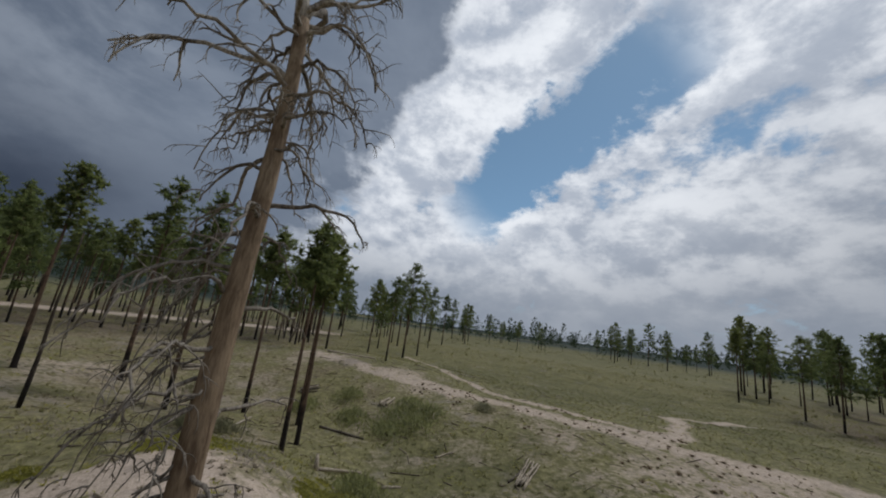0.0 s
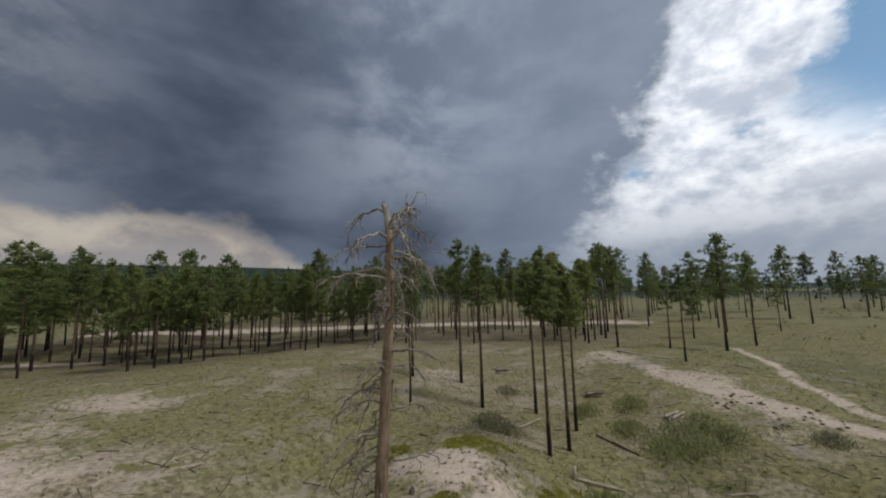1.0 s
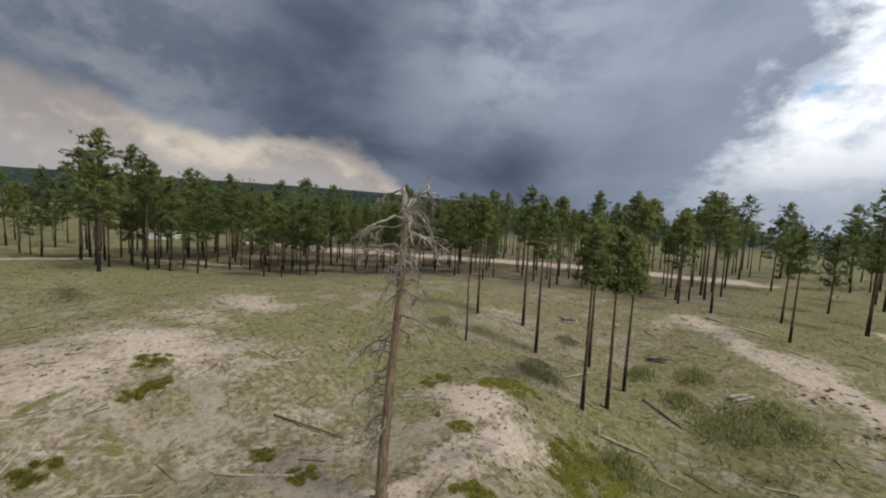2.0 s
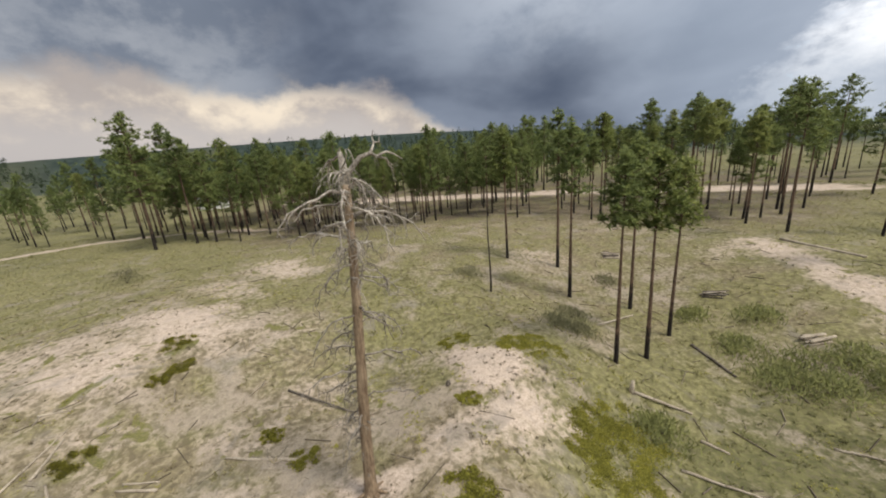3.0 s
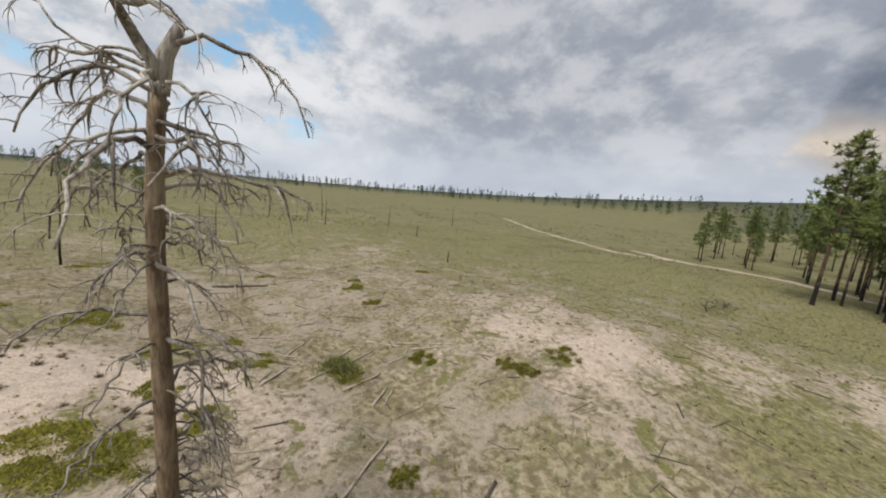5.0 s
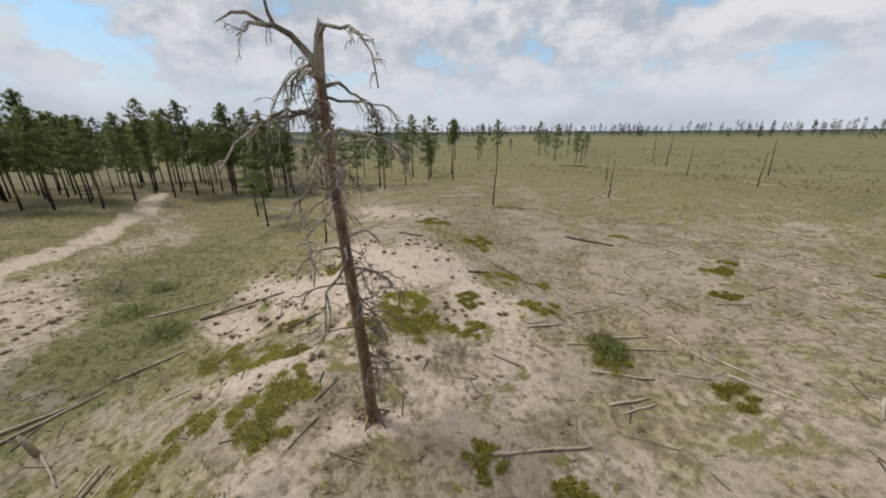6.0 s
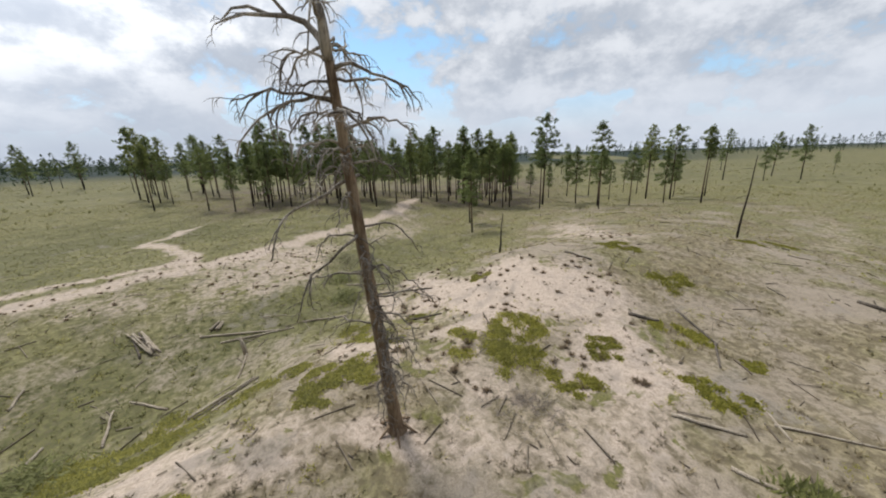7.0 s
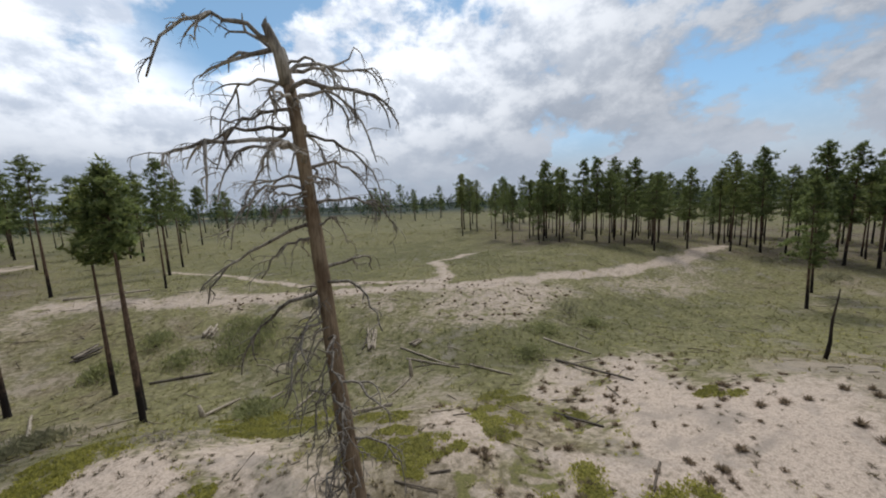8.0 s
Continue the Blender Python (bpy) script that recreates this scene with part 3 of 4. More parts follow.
def build_ground():
    count = 480
    u = np.linspace(-1, 1, count)
    line = 12.0 * np.sinh(6.15 * u)
    gx, gy = np.meshgrid(line, line, indexing="ij")
    x, y = gx.ravel(), gy.ravel()
    z = lie(x, y)
    idx = np.arange(count * count).reshape(count, count)
    quads = np.stack([idx[:-1, :-1], idx[1:, :-1], idx[1:, 1:], idx[:-1, 1:]], -1).reshape(-1, 4)
    me = array_mesh("ground", np.stack([x, y, z], -1), quads, M_GROUND)
    me.polygons.foreach_set("use_smooth", [True] * len(me.polygons))
    far = np.hypot(x, y)
    open_side = np.clip((-y / (far + 1) - 0.45) / 0.25, 0, 1)
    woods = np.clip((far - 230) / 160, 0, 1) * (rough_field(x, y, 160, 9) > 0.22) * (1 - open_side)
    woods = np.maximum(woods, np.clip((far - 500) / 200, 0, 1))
    for name, values in (("sand", bare_at(x, y)), ("lush_shade", lush_shade_at(x, y)), ("worn", worn_at(x, y)), ("duff", duff_at(x, y)), ("wooded", woods)):
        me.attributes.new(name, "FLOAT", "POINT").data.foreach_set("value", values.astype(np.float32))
    tagged(new("ground", me), "rolling grassland with dry grass, bare sand and trodden paths", "ground", kind="structure")


build_ground()


def foot(x, y, sink=0.05):
    return float(lie(x, y)) - sink


# ---------------------------------------------------------------- the dead pine
def trunk_at(z):
    s = z / 12.0
    return Vector((-0.15 - 1.53 * s + 2.71 * s * s - 1.99 * s**3, 0.61 * s + 1.08 * s * s - 0.88 * s**3, z))


def trunk_radius(z):
    return 0.205 - 0.0092 * z + 0.06 * math.exp(-max(z, 0) / 0.3)


def bent(start, azimuth, length, rise, droop, steps=9, wobble=0.05):
    """A limb's line: leaves at the slope rise and bends down by droop along its way."""
    pts, p, a, slope = [Vector(start)], Vector(start), azimuth, rise
    step = length / steps
    for i in range(steps):
        a += random.uniform(-1, 1) * wobble * 3
        slope += -droop / steps + random.uniform(-1, 1) * wobble * 2
        d = Vector((math.cos(a) * math.cos(slope), math.sin(a) * math.cos(slope), math.sin(slope)))
        p = p + d * step
        pts.append(p.copy())
    return pts


def arched(root, azimuth, reach, tip_z, arch, steps=11, crook=0.12):
    """A limb's line: out and over by arch metres, down to its tip."""
    a = radians(azimuth)
    out = Vector((math.cos(a), math.sin(a), 0))
    side = Vector((-out.y, out.x, 0))
    fall = tip_z - root.z
    c1, c2 = root + out * reach * 0.36 + Vector((0, 0, arch * 1.15 + 0.15 * fall)), root + out * reach * 0.88 + Vector((0, 0, arch + 0.35 * fall))
    tip = root + out * reach + Vector((0, 0, fall))
    sway, bob, pts = 0.0, 0.0, []
    for i in range(steps + 1):
        t = i / steps
        p = root * (1 - t) ** 3 + c1 * 3 * t * (1 - t) ** 2 + c2 * 3 * t * t * (1 - t) + tip * t**3
        pts.append(p + side * sway + Vector((0, 0, bob)))
        sway += random.uniform(-1, 1) * crook
        bob += random.uniform(-1, 1) * crook * 0.7
    return pts


def hang_twigs(bough, line, amount, size, thick, first=0.3):
    """Long drooping side twigs, each with a few finer ones, hung on a limb."""
    last = len(line) - 1
    for k in range(amount):
        shape = Shape()
        f = first + (1 - first) * (k + random.random()) / amount
        i = min(int(f * last), last - 1)
        p = line[i].lerp(line[i + 1], random.random())
        ahead = line[i + 1] - line[i]
        az = math.atan2(ahead.y, ahead.x) + (-1) ** k * random.uniform(0.25, 1.3)
        n = size * random.uniform(0.5, 1.25)
        twig = bent(p, az, n, random.uniform(-0.3, 0.6), random.uniform(0.5, 2.0), 6, 0.17)
        t = thick * random.uniform(0.75, 1.2)
        shape.tube(twig, [t * (1 - 0.72 * j / 6) for j in range(7)], 4, False)
        for _ in range(random.randint(2, 4)):
            j = random.randint(1, 5)
            small = bent(twig[j], az + random.uniform(-1.4, 1.4), n * random.uniform(0.25, 0.55), random.uniform(-1.0, 0.1), 0.8, 4, 0.1)
            shape.tube(small, [t * 0.62, t * 0.52, t * 0.42, t * 0.32, t * 0.18], 3, False)
        part("twig", shape, M_DEAD_LIMB, bough, "", True)


def limb(tree, z, azimuth, reach, tip_z, arch, radius, twigs=9, size=0.65, name="limb", forks=2, root=None):
    shape, carriers = Shape(), []
    line = arched(root or trunk_at(z), azimuth, reach, tip_z, arch)
    last = len(line) - 1
    shape.tube(line, [radius * 0.80 * (1 - 0.70 * (i / last) ** 0.9) for i in range(last + 1)], 7, True, 0.12)
    for k in range(forks):
        i = random.randint(3, 7)
        ahead = line[i + 1] - line[i]
        az = math.atan2(ahead.y, ahead.x) + (-1) ** k * random.uniform(0.3, 0.75)
        climb = math.asin(max(-1, min(1, ahead.normalized().z)))
        fork = bent(line[i], az, reach * random.uniform(0.30, 0.48), climb + random.uniform(0.0, 0.4), random.uniform(0.9, 1.5), 7, 0.10)
        shape.tube(fork, [radius * 0.52 * (1 - 0.70 * j / 7) for j in range(8)], 5, False)
        carriers.append((fork, max(2, twigs // 3), size * 0.85, 0.011))
    bough = part(name, shape, M_DEAD_LIMB, tree, "", True)
    for carrier in carriers + [(line, twigs, size, 0.0125)]:
        hang_twigs(bough, *carrier)
    return line


def build_dead_pine():
    tree = new("dead_pine")
    tagged(tree, "tall bleached dead pine with broken fork and drooping bare limbs", "dead tree")
    shape = Shape()
    heights = [-0.5, -0.15, 0.0, 0.12, 0.3, 0.6, 1.0] + [1.5 + 0.55 * i for i in range(17)]
    shape.tube([trunk_at(z) for z in heights], [trunk_radius(z) * (1.25 if z < 0 else 1.0) for z in heights], 14, True, 0.07)
    part("trunk", shape, M_DEAD_TRUNK, tree, "brown furrowed trunk bleached towards the top", True)
    for k in range(6):
        a = k * 1.05 + 0.3
        root = Shape()
        p = Vector((-0.1, 0.02, 0.12))
        d = Vector((math.cos(a), math.sin(a), 0))
        root.tube([p + d * 0.18, p + d * 0.42 + Vector((0, 0, -0.14)), p + d * 0.75 + Vector((0, 0, -0.34))], [0.06, 0.045, 0.02], 7, True, 0.1)
        part("root", root, M_DEAD_TRUNK, tree, "", True)
    top = trunk_at(10.5)
    # the fork: a thick broken stub and a leader that arches over
    stub = Shape()
    stub.tube([top + Vector((0, 0, -0.3)), top + Vector((-0.08, 0.0, 0.25)), top + Vector((-0.19, 0.0, 0.48)), top + Vector((-0.28, -0.02, 0.70))], [0.125, 0.115, 0.10, 0.07], 9, True, 0.12)
    for k in range(3):
        q = top + Vector((-0.32 + 0.03 * k, -0.05 + 0.03 * k, 0.67))
        stub.tube([q, q + Vector((0.01, -0.02, 0.08 + 0.05 * k))], [0.03, 0.004], 4, False)
    part("broken_top", stub, M_DEAD_LIMB, tree, "broken splintered stub", True)
    lead = Shape()
    crook = [top + Vector(v) for v in ((0, 0, -0.25), (0.02, 0.12, 0.12), (0.09, 0.27, 0.30), (0.13, 0.48, 0.52), (0.04, 0.80, 0.62), (-0.32, 1.02, 0.52), (-0.66, 1.38, 0.44), (-1.02, 1.50, 0.24), (-1.18, 1.68, 0.10))]
    lead.tube(crook, [0.10, 0.088, 0.076, 0.066, 0.057, 0.045, 0.034, 0.024, 0.010], 8, True, 0.1)
    lead.tube([crook[5]] + [top + Vector(v) for v in ((-0.46, 1.36, 0.64), (-0.62, 1.62, 0.56), (-0.60, 1.88, 0.38))], [0.045, 0.036, 0.026, 0.010], 5, False)
    prong = [crook[4]] + [top + Vector(v) for v in ((-0.12, 0.92, 0.80), (-0.38, 1.00, 0.92), (-0.62, 1.20, 0.94), (-0.90, 1.30, 1.12))]
    lead.tube([prong[2]] + [top + Vector(v) for v in ((-0.42, 0.98, 1.08), (-0.40, 1.04, 1.28))], [0.03, 0.022, 0.008], 5, False)
    lead.tube(prong, [0.045, 0.038, 0.030, 0.022, 0.008], 6, False, 0.1)
    leader = part("leader", lead, M_DEAD_LIMB, tree, "crooked upturned leader limb", True)
    hang_twigs(leader, crook[3:], 6, 0.55, 0.012, 0.2)
    hang_twigs(leader, prong, 2, 0.30, 0.013, 0.5)
    # crown limbs from the top down: height, azimuth, reach, height of the tip, arch, radius, twigs
    crown = [
        (10.45, -11, 1.6, 11.0, -0.05, 0.060, 3), (10.40, -28, 2.0, 10.4, 0.35, 0.065, 5), (10.45, 98, 1.3, 9.5, 0.30, 0.060, 5), (10.55, -15, 1.3, 9.9, 0.30, 0.050, 4),
        (10.20, 22, 1.7, 9.2, 0.50, 0.065, 7), (10.05, -66, 2.5, 9.25, 0.20, 0.072, 5), (10.10, 140, 1.5, 9.2, 0.35, 0.055, 5), (9.85, -98, 1.9, 9.4, 0.12, 0.060, 5),
        (9.90, -18, 1.8, 8.8, 0.45, 0.062, 8), (9.70, 160, 1.6, 8.9, 0.35, 0.055, 6), (9.50, 42, 1.6, 8.5, 0.40, 0.058, 7), (9.45, 139, 2.4, 9.3, 0.08, 0.070, 6),
        (9.35, 112, 2.6, 8.3, 0.28, 0.075, 6), (9.25, -32, 1.7, 8.2, 0.30, 0.055, 7), (9.10, 168, 1.7, 8.2, 0.35, 0.058, 7), (8.95, -153, 2.7, 8.7, 0.20, 0.075, 7),
        (8.75, -114, 2.3, 8.45, 0.12, 0.068, 4), (8.60, 2, 1.7, 7.7, 0.30, 0.055, 6), (8.50, 138, 1.5, 7.7, 0.30, 0.050, 6), (8.30, 176, 1.6, 7.3, 0.30, 0.050, 6),
        (8.00, -42, 1.9, 7.4, 0.10, 0.055, 4), (7.85, 70, 1.3, 7.2, 0.15, 0.045, 4),
    ]
    for z, az, reach, tip, arch, r, tw in crown:
        limb(tree, z, az, reach * 0.88, tip, arch, r * 0.86, tw, 0.58)
    # a long limb that leaves the broken stub and hangs over
    limb(tree, 11.0, -157, 1.9, 9.9, 0.5, 0.058, 7, 0.55, "limb", 2, top + Vector((-0.16, 0.0, 0.42)))
    # a tangle of short twisted branches where the trunk thickens
    for i in range(9):
        z = 7.5 + 0.14 * i
        limb(tree, z, 47 * i + random.uniform(-20, 20), random.uniform(0.45, 0.8), z - random.uniform(0.1, 0.7), 0.18, 0.038, 4, 0.38, "tangled_branch", 1)
    # the lower limbs stand further apart
    low = [
        (7.60, 145, 2.2, 6.0, 0.02, 0.055, 6), (7.30, -170, 1.0, 6.6, 0.10, 0.045, 3), (6.60, 28, 1.7, 6.25, 0.12, 0.055, 3), (6.45, -80, 1.5, 5.7, 0.10, 0.045, 4),
        (6.30, 140, 1.9, 4.5, 0.14, 0.055, 5), (6.10, 95, 1.3, 5.3, 0.15, 0.042, 4), (5.60, -140, 1.5, 4.5, 0.12, 0.045, 6), (5.20, -108, 1.5, 4.9, 0.30, 0.045, 4), (5.00, 88, 1.9, 4.6, 0.10, 0.048, 4),
        (4.60, -75, 1.7, 4.1, 0.05, 0.045, 2), (4.10, -112, 1.4, 3.6, 0.25, 0.042, 4), (3.60, 85, 1.7, 3.3, 0.08, 0.042, 3), (3.00, -42, 1.2, 1.9, 0.40, 0.045, 4),
        (2.70, -150, 1.1, 1.6, 0.35, 0.042, 4), (2.20, 175, 0.9, 1.2, 0.25, 0.036, 3), (1.90, -100, 0.6, 1.8, 0.08, 0.032, 1),
    ]
    for z, az, reach, tip, arch, r, tw in low:
        limb(tree, z, az, reach, tip, arch, r, tw, 0.50, "limb", 1)
    # thin branches hanging close to the trunk on one side
    for i in range(15):
        z = 6.2 - 0.29 * i
        limb(tree, z, -150 + random.uniform(-34, 34), random.uniform(0.6, 1.15), z - random.uniform(0.9, 1.6), 0.10, 0.028, 6, 0.45, "hanging_branch", 1)
    for i in range(9):
        z = random.uniform(0.9, 6.0)
        snap = Shape()
        snap.tube(bent(trunk_at(z), random.uniform(0, 6.28), random.uniform(0.3, 0.6), random.uniform(-0.3, 0.3), 0.3, 4, 0.06), [0.034, 0.03, 0.026, 0.022, 0.010], 5, True)
        part("snapped_stub", snap, M_DEAD_LIMB, tree, "", True)
    return tree


random.seed(314)
build_dead_pine()


# ---------------------------------------------------------------- living pines
def pine(name, height, bare, spread, seed, tufts, mat, label):
    """A tall pine: bare trunk, then whorls of limbs with clumps of needles."""
    random.seed(seed)
    tree = new(name)
    tagged(tree, label, "pine tree", "pines of the thinned stand")
    lean = [random.uniform(-0.02, 0.02) for _ in range(4)]
    at = lambda z: Vector((lean[0] * z + lean[2] * math.sin(z * 0.4), lean[1] * z + lean[3] * math.sin(z * 0.5), z))  # noqa: E731
    base = 0.0105 * height + 0.02
    trunk = Shape()
    zs = [-0.4, 0.0, 0.25] + [height * (i + 1) / 12 for i in range(12)]
    trunk.tube([at(z) for z in zs], [max(0.015, base * (1.25 if z <= 0 else 1.0) * (1 - 0.93 * max(z, 0) / height)) for z in zs], 9, True, 0.05)
    for _ in range(9):
        z = random.uniform(0.25, bare) * height
        a = random.uniform(0, 6.28)
        d = Vector((math.cos(a), math.sin(a), random.uniform(-0.3, 0.1)))
        trunk.tube([at(z), at(z) + d * random.uniform(0.3, 1.0)], [0.022, 0.006], 4, False)
    crown = Shape()
    centres = []
    limbs = int(26 + 20 * (1 - bare))
    for i in range(limbs):
        f = (i + random.random()) / limbs
        z = height * (bare + (0.985 - bare) * f)
        a = i * 2.4 + random.uniform(-0.5, 0.5)
        reach = spread * (0.30 + 0.85 * math.sin(math.pi * min(1.0, 0.22 + 0.80 * f)) ** 0.8) * random.uniform(0.55, 1.2) * (1.0 if f < 0.85 else 0.6)
        slope = 0.05 + 0.5 * f + random.uniform(-0.2, 0.2)
        line = bent(at(z), a, reach, slope, 0.2, 5, 0.07)
        trunk.tube(line, [0.045 * (1 - 0.7 * k / 5) for k in range(6)], 4, False)
        for _ in range(max(2, int(tufts / limbs * (0.6 + 0.8 * reach / spread)))):
            q = line[random.randint(2, 5)]
            centres.append(q + Vector((random.gauss(0, 0.26), random.gauss(0, 0.26), random.gauss(0.06, 0.18))))
    centres += [at(height) + Vector((random.gauss(0, 0.15), random.gauss(0, 0.15), -0.3 * k)) for k in range(4)]
    for c in centres:
        size = random.uniform(0.28, 0.48)
        for _ in range(13):
            d = Vector((random.gauss(0, 1), random.gauss(0, 1), random.gauss(0.45, 0.8))).normalized()
            side = d.orthogonal().normalized()
            side.rotate(Matrix.Rotation(random.uniform(0, 6.28), 3, d))
            root = c + d * 0.02
            w = size * 0.145
            crown.tri(root - side * w, root + side * w, root + d * size * random.uniform(0.7, 1.2))
    part("trunk", trunk, M_PINE_BARK, tree, "bare reddish trunk, charred at the foot", True)
    part("crown", crown, mat, tree)
    return tree


def stand(tree, x, y, turn, size):
    tree.matrix_basis = pose(x, y, foot(x, y, 0.1), 0, 0, turn) @ Matrix.Scale(size, 4)


KINDS = [
    pine("pine_tree", 15.0, 0.69, 1.2, 11, 220, M_NEEDLE, "tall slender living pine with a charred foot and high green crown"),
    pine("pine_tree", 14.5, 0.67, 1.25, 12, 230, M_NEEDLE_B, "slender living pine with a yellow-green crown on a bare trunk"),
    pine("pine_tree", 17.0, 0.43, 2.4, 13, 400, M_NEEDLE, "broad dense dark green living pine with a bare lower trunk"),
    pine("pine_tree", 18.0, 0.50, 2.2, 14, 360, M_NEEDLE_B, "tall living pine with an open clumped green crown"),
    pine("pine_tree", 13.0, 0.36, 1.9, 15, 290, M_NEEDLE, "smaller living pine with a low dark green crown"),
    pine("pine_tree", 16.0, 0.62, 1.5, 16, 200, M_NEEDLE, "thin living pine with a small high sparse crown"),
]
USED = [False] * len(KINDS)
HEIGHTS = [15.0, 14.5, 17.0, 18.0, 13.0, 16.0]


def plant(kind, x, y, height, turn):
    size = height / HEIGHTS[kind]
    if not USED[kind]:
        USED[kind] = True
        stand(KINDS[kind], x, y, turn, size)
    else:
        copy_thing(KINDS[kind], pose(x, y, foot(x, y, 0.1), 0, 0, turn) @ Matrix.Scale(size / KINDS[kind].scale[0], 4))


# x, y, height of the trees that stand clear
PINES_WEST = [
    (-4.5, 15.5, 12.5), (-4.6, 18.2, 13.0), (-10.5, 23.4, 14.0), (-6.0, 22.1, 12.5), (-14.0, 20.0, 15.0), (-20.1, 23.5, 16.2), (-23.4, 19.2, 14.0),
    (-1.9, 62.8, 18.2), (-2.7, 42.3, 11.0), (-12.2, 48.1, 14.7), (0.4, 74.3, 16.0), (-17.8, 51.0, 13.5), (-19.8, 54.0, 14.0), (-28.8, 51.0, 14.0), (-7.0, 53.5, 12.0), (-33.8, 41.0, 13.0),
    (-43.0, 33.0, 14.0), (-48.6, 30.0, 14.5), (-50.8, 18.0, 14.0), (-58.0, 5.0, 15.0), (-67.0, -6.3, 15.0), (-61.0, 13.0, 14.0), (-57.0, -1.0, 13.0), (-66.0, -27.0, 14.0), (-61.0, -14.0, 12.5),
    (-91.0, -59.0, 13.0), (-95.0, -50.0, 15.0), (-98.0, -38.0, 14.0), (-103.0, -75.0, 13.0), (7.0, 111.0, 16.0), (17.0, 137.0, 16.0),
]
PINES_EAST = [
    (42.3, -4.1, 11.9), (64.0, -19.7, 18.0), (52.0, -43.7, 12.5), (54.6, -27.3, 14.6), (51.3, -31.3, 9.8), (62.4, -12.6, 12.0), (61.0, -11.0, 12.5), (49.2, -4.0, 11.0), (62.0, -51.0, 11.0), (57.0, -17.5, 11.0),
    (58.6, 43.0, 12.5), (62.0, 38.5, 13.0), (59.0, 31.5, 12.5), (59.0, 19.0, 13.0), (58.0, 14.0, 12.5), (63.5, 11.0, 13.0), (66.5, 6.0, 13.5), (71.5, -10.5, 13.5), (63.0, 64.0, 14.0), (62.0, 51.0, 13.0), (65.0, 43.0, 13.5), (71.0, 30.0, 14.0), (63.0, 16.0, 12.0), (73.5, 9.0, 13.0), (71.0, -13.0, 13.0), (74.0, 72.0, 16.0), (81.0, 76.0, 16.0), (47.0, -24.5, 9.0),
]
random.seed(41)
taken = []
for n, (x, y, height) in enumerate(PINES_WEST + PINES_EAST):
    plant((0, 1, 0, 1, 5, 5, 1)[n] if n < 7 else random.choice((0, 1, 2, 2, 3, 4, 5)), x, y, height, random.uniform(0, 360))
    taken.append((x, y))


JOINED = []


def fill_stand(count, spot, gap, tall, clear=120.0, kinds=(2, 2, 4, 4, 4, 3, 5)):
    """Plants pines at random spots; those further off than clear go into one joined stand."""
    made = 0
    for _ in range(count * 12):
        x, y = spot()
        if made == count:
            return
        if any((x - a) ** 2 + (y - b) ** 2 < gap * gap for a, b in taken) or float(bare_at(x, y)) > 0.5:
            continue
        taken.append((x, y))
        kind, height, turn = random.choice(kinds), tall * random.choice((0.68, 0.8, 0.92, 1.0, 1.08, 1.25)) * random.uniform(0.93, 1.07), random.uniform(0, 360)
        if math.hypot(x, y) < clear:
            plant(kind, x, y, height, turn)
        else:
            JOINED.append((kind, x, y, height, turn))
        made += 1


def joined_stand():
    """The pines behind the first rows, as one object."""
    sources = []
    for tree in KINDS:
        parts = []
        for ob in tree.children_recursive:
            me = ob.data
            me.calc_loop_triangles()
            v, t = np.empty(len(me.vertices) * 3), np.empty(len(me.loop_triangles) * 3, np.int32)
            me.vertices.foreach_get("co", v)
            me.loop_triangles.foreach_get("vertices", t)
            v, t = v.reshape(-1, 3), t.reshape(-1, 3)
            if ob.name.startswith("crown"):
                # far off, half of the needle tufts, each larger
                corners = v[t[::2]]
                middle = corners.mean(1, keepdims=True)
                parts.append(((middle + (corners - middle) * 1.35).reshape(-1, 3), np.arange(len(corners) * 3).reshape(-1, 3), 1))
            else:
                parts.append((v, t[:330], 0))
        sources.append(parts)
    verts, tris, mats, start = [], [], [], 0
    for kind, x, y, height, turn in JOINED:
        size, c, q = height / HEIGHTS[kind], math.cos(radians(turn)), math.sin(radians(turn))
        for v, t, m in sources[kind]:
            p = np.stack([v[:, 0] * c - v[:, 1] * q, v[:, 0] * q + v[:, 1] * c, v[:, 2]], -1) * size + (x, y, foot(x, y, 0.1))
            verts.append(p)
            tris.append(t + start)
            mats.append(np.full(len(t), m, np.int32))
            start += len(p)
    me = array_mesh("pine_stand", np.concatenate(verts), np.concatenate(tris), M_PINE_BARK)
    me.materials.append(M_NEEDLE)
    me.polygons.foreach_set("material_index", np.concatenate(mats))
    tagged(new("pine_stand", me), "rows of green pines standing behind the nearer trees", "pine stand", kind="stuff")


def around(a0, a1, r0, r1):
    def spot():
        a, r = radians(random.uniform(a0, a1)), math.sqrt(random.uniform(r0 * r0, r1 * r1))
        return -math.sin(a) * r, math.cos(a) * r
    return spot


SLENDER = (0, 1, 1, 3, 5, 5)
fill_stand(34, around(16, 50, 56, 80), 3.2, 15.0, 84, SLENDER)
fill_stand(66, around(50, 94, 56, 80), 2.4, 14.5, 84)
fill_stand(58, around(16, 50, 84, 150), 4.0, 15.5, 84, SLENDER)
fill_stand(105, around(50, 94, 84, 150), 3.0, 15.5, 84)
fill_stand(50, around(93, 114, 64, 106), 3.0, 16.5, 96)
fill_stand(30, around(110, 128, 90, 150), 4.5, 14, 100)
fill_stand(22, around(-2, 16, 72, 160), 6.0, 15)
fill_stand(115, around(-102, -56, 64, 108), 2.7, 13.0, 86)
fill_stand(14, around(-126, -102, 58, 90), 4.5, 11.5)
fill_stand(18, around(-56, -44, 92, 140), 4.0, 14)
fill_stand(28, around(-46, -4, 150, 220), 7.0, 15)
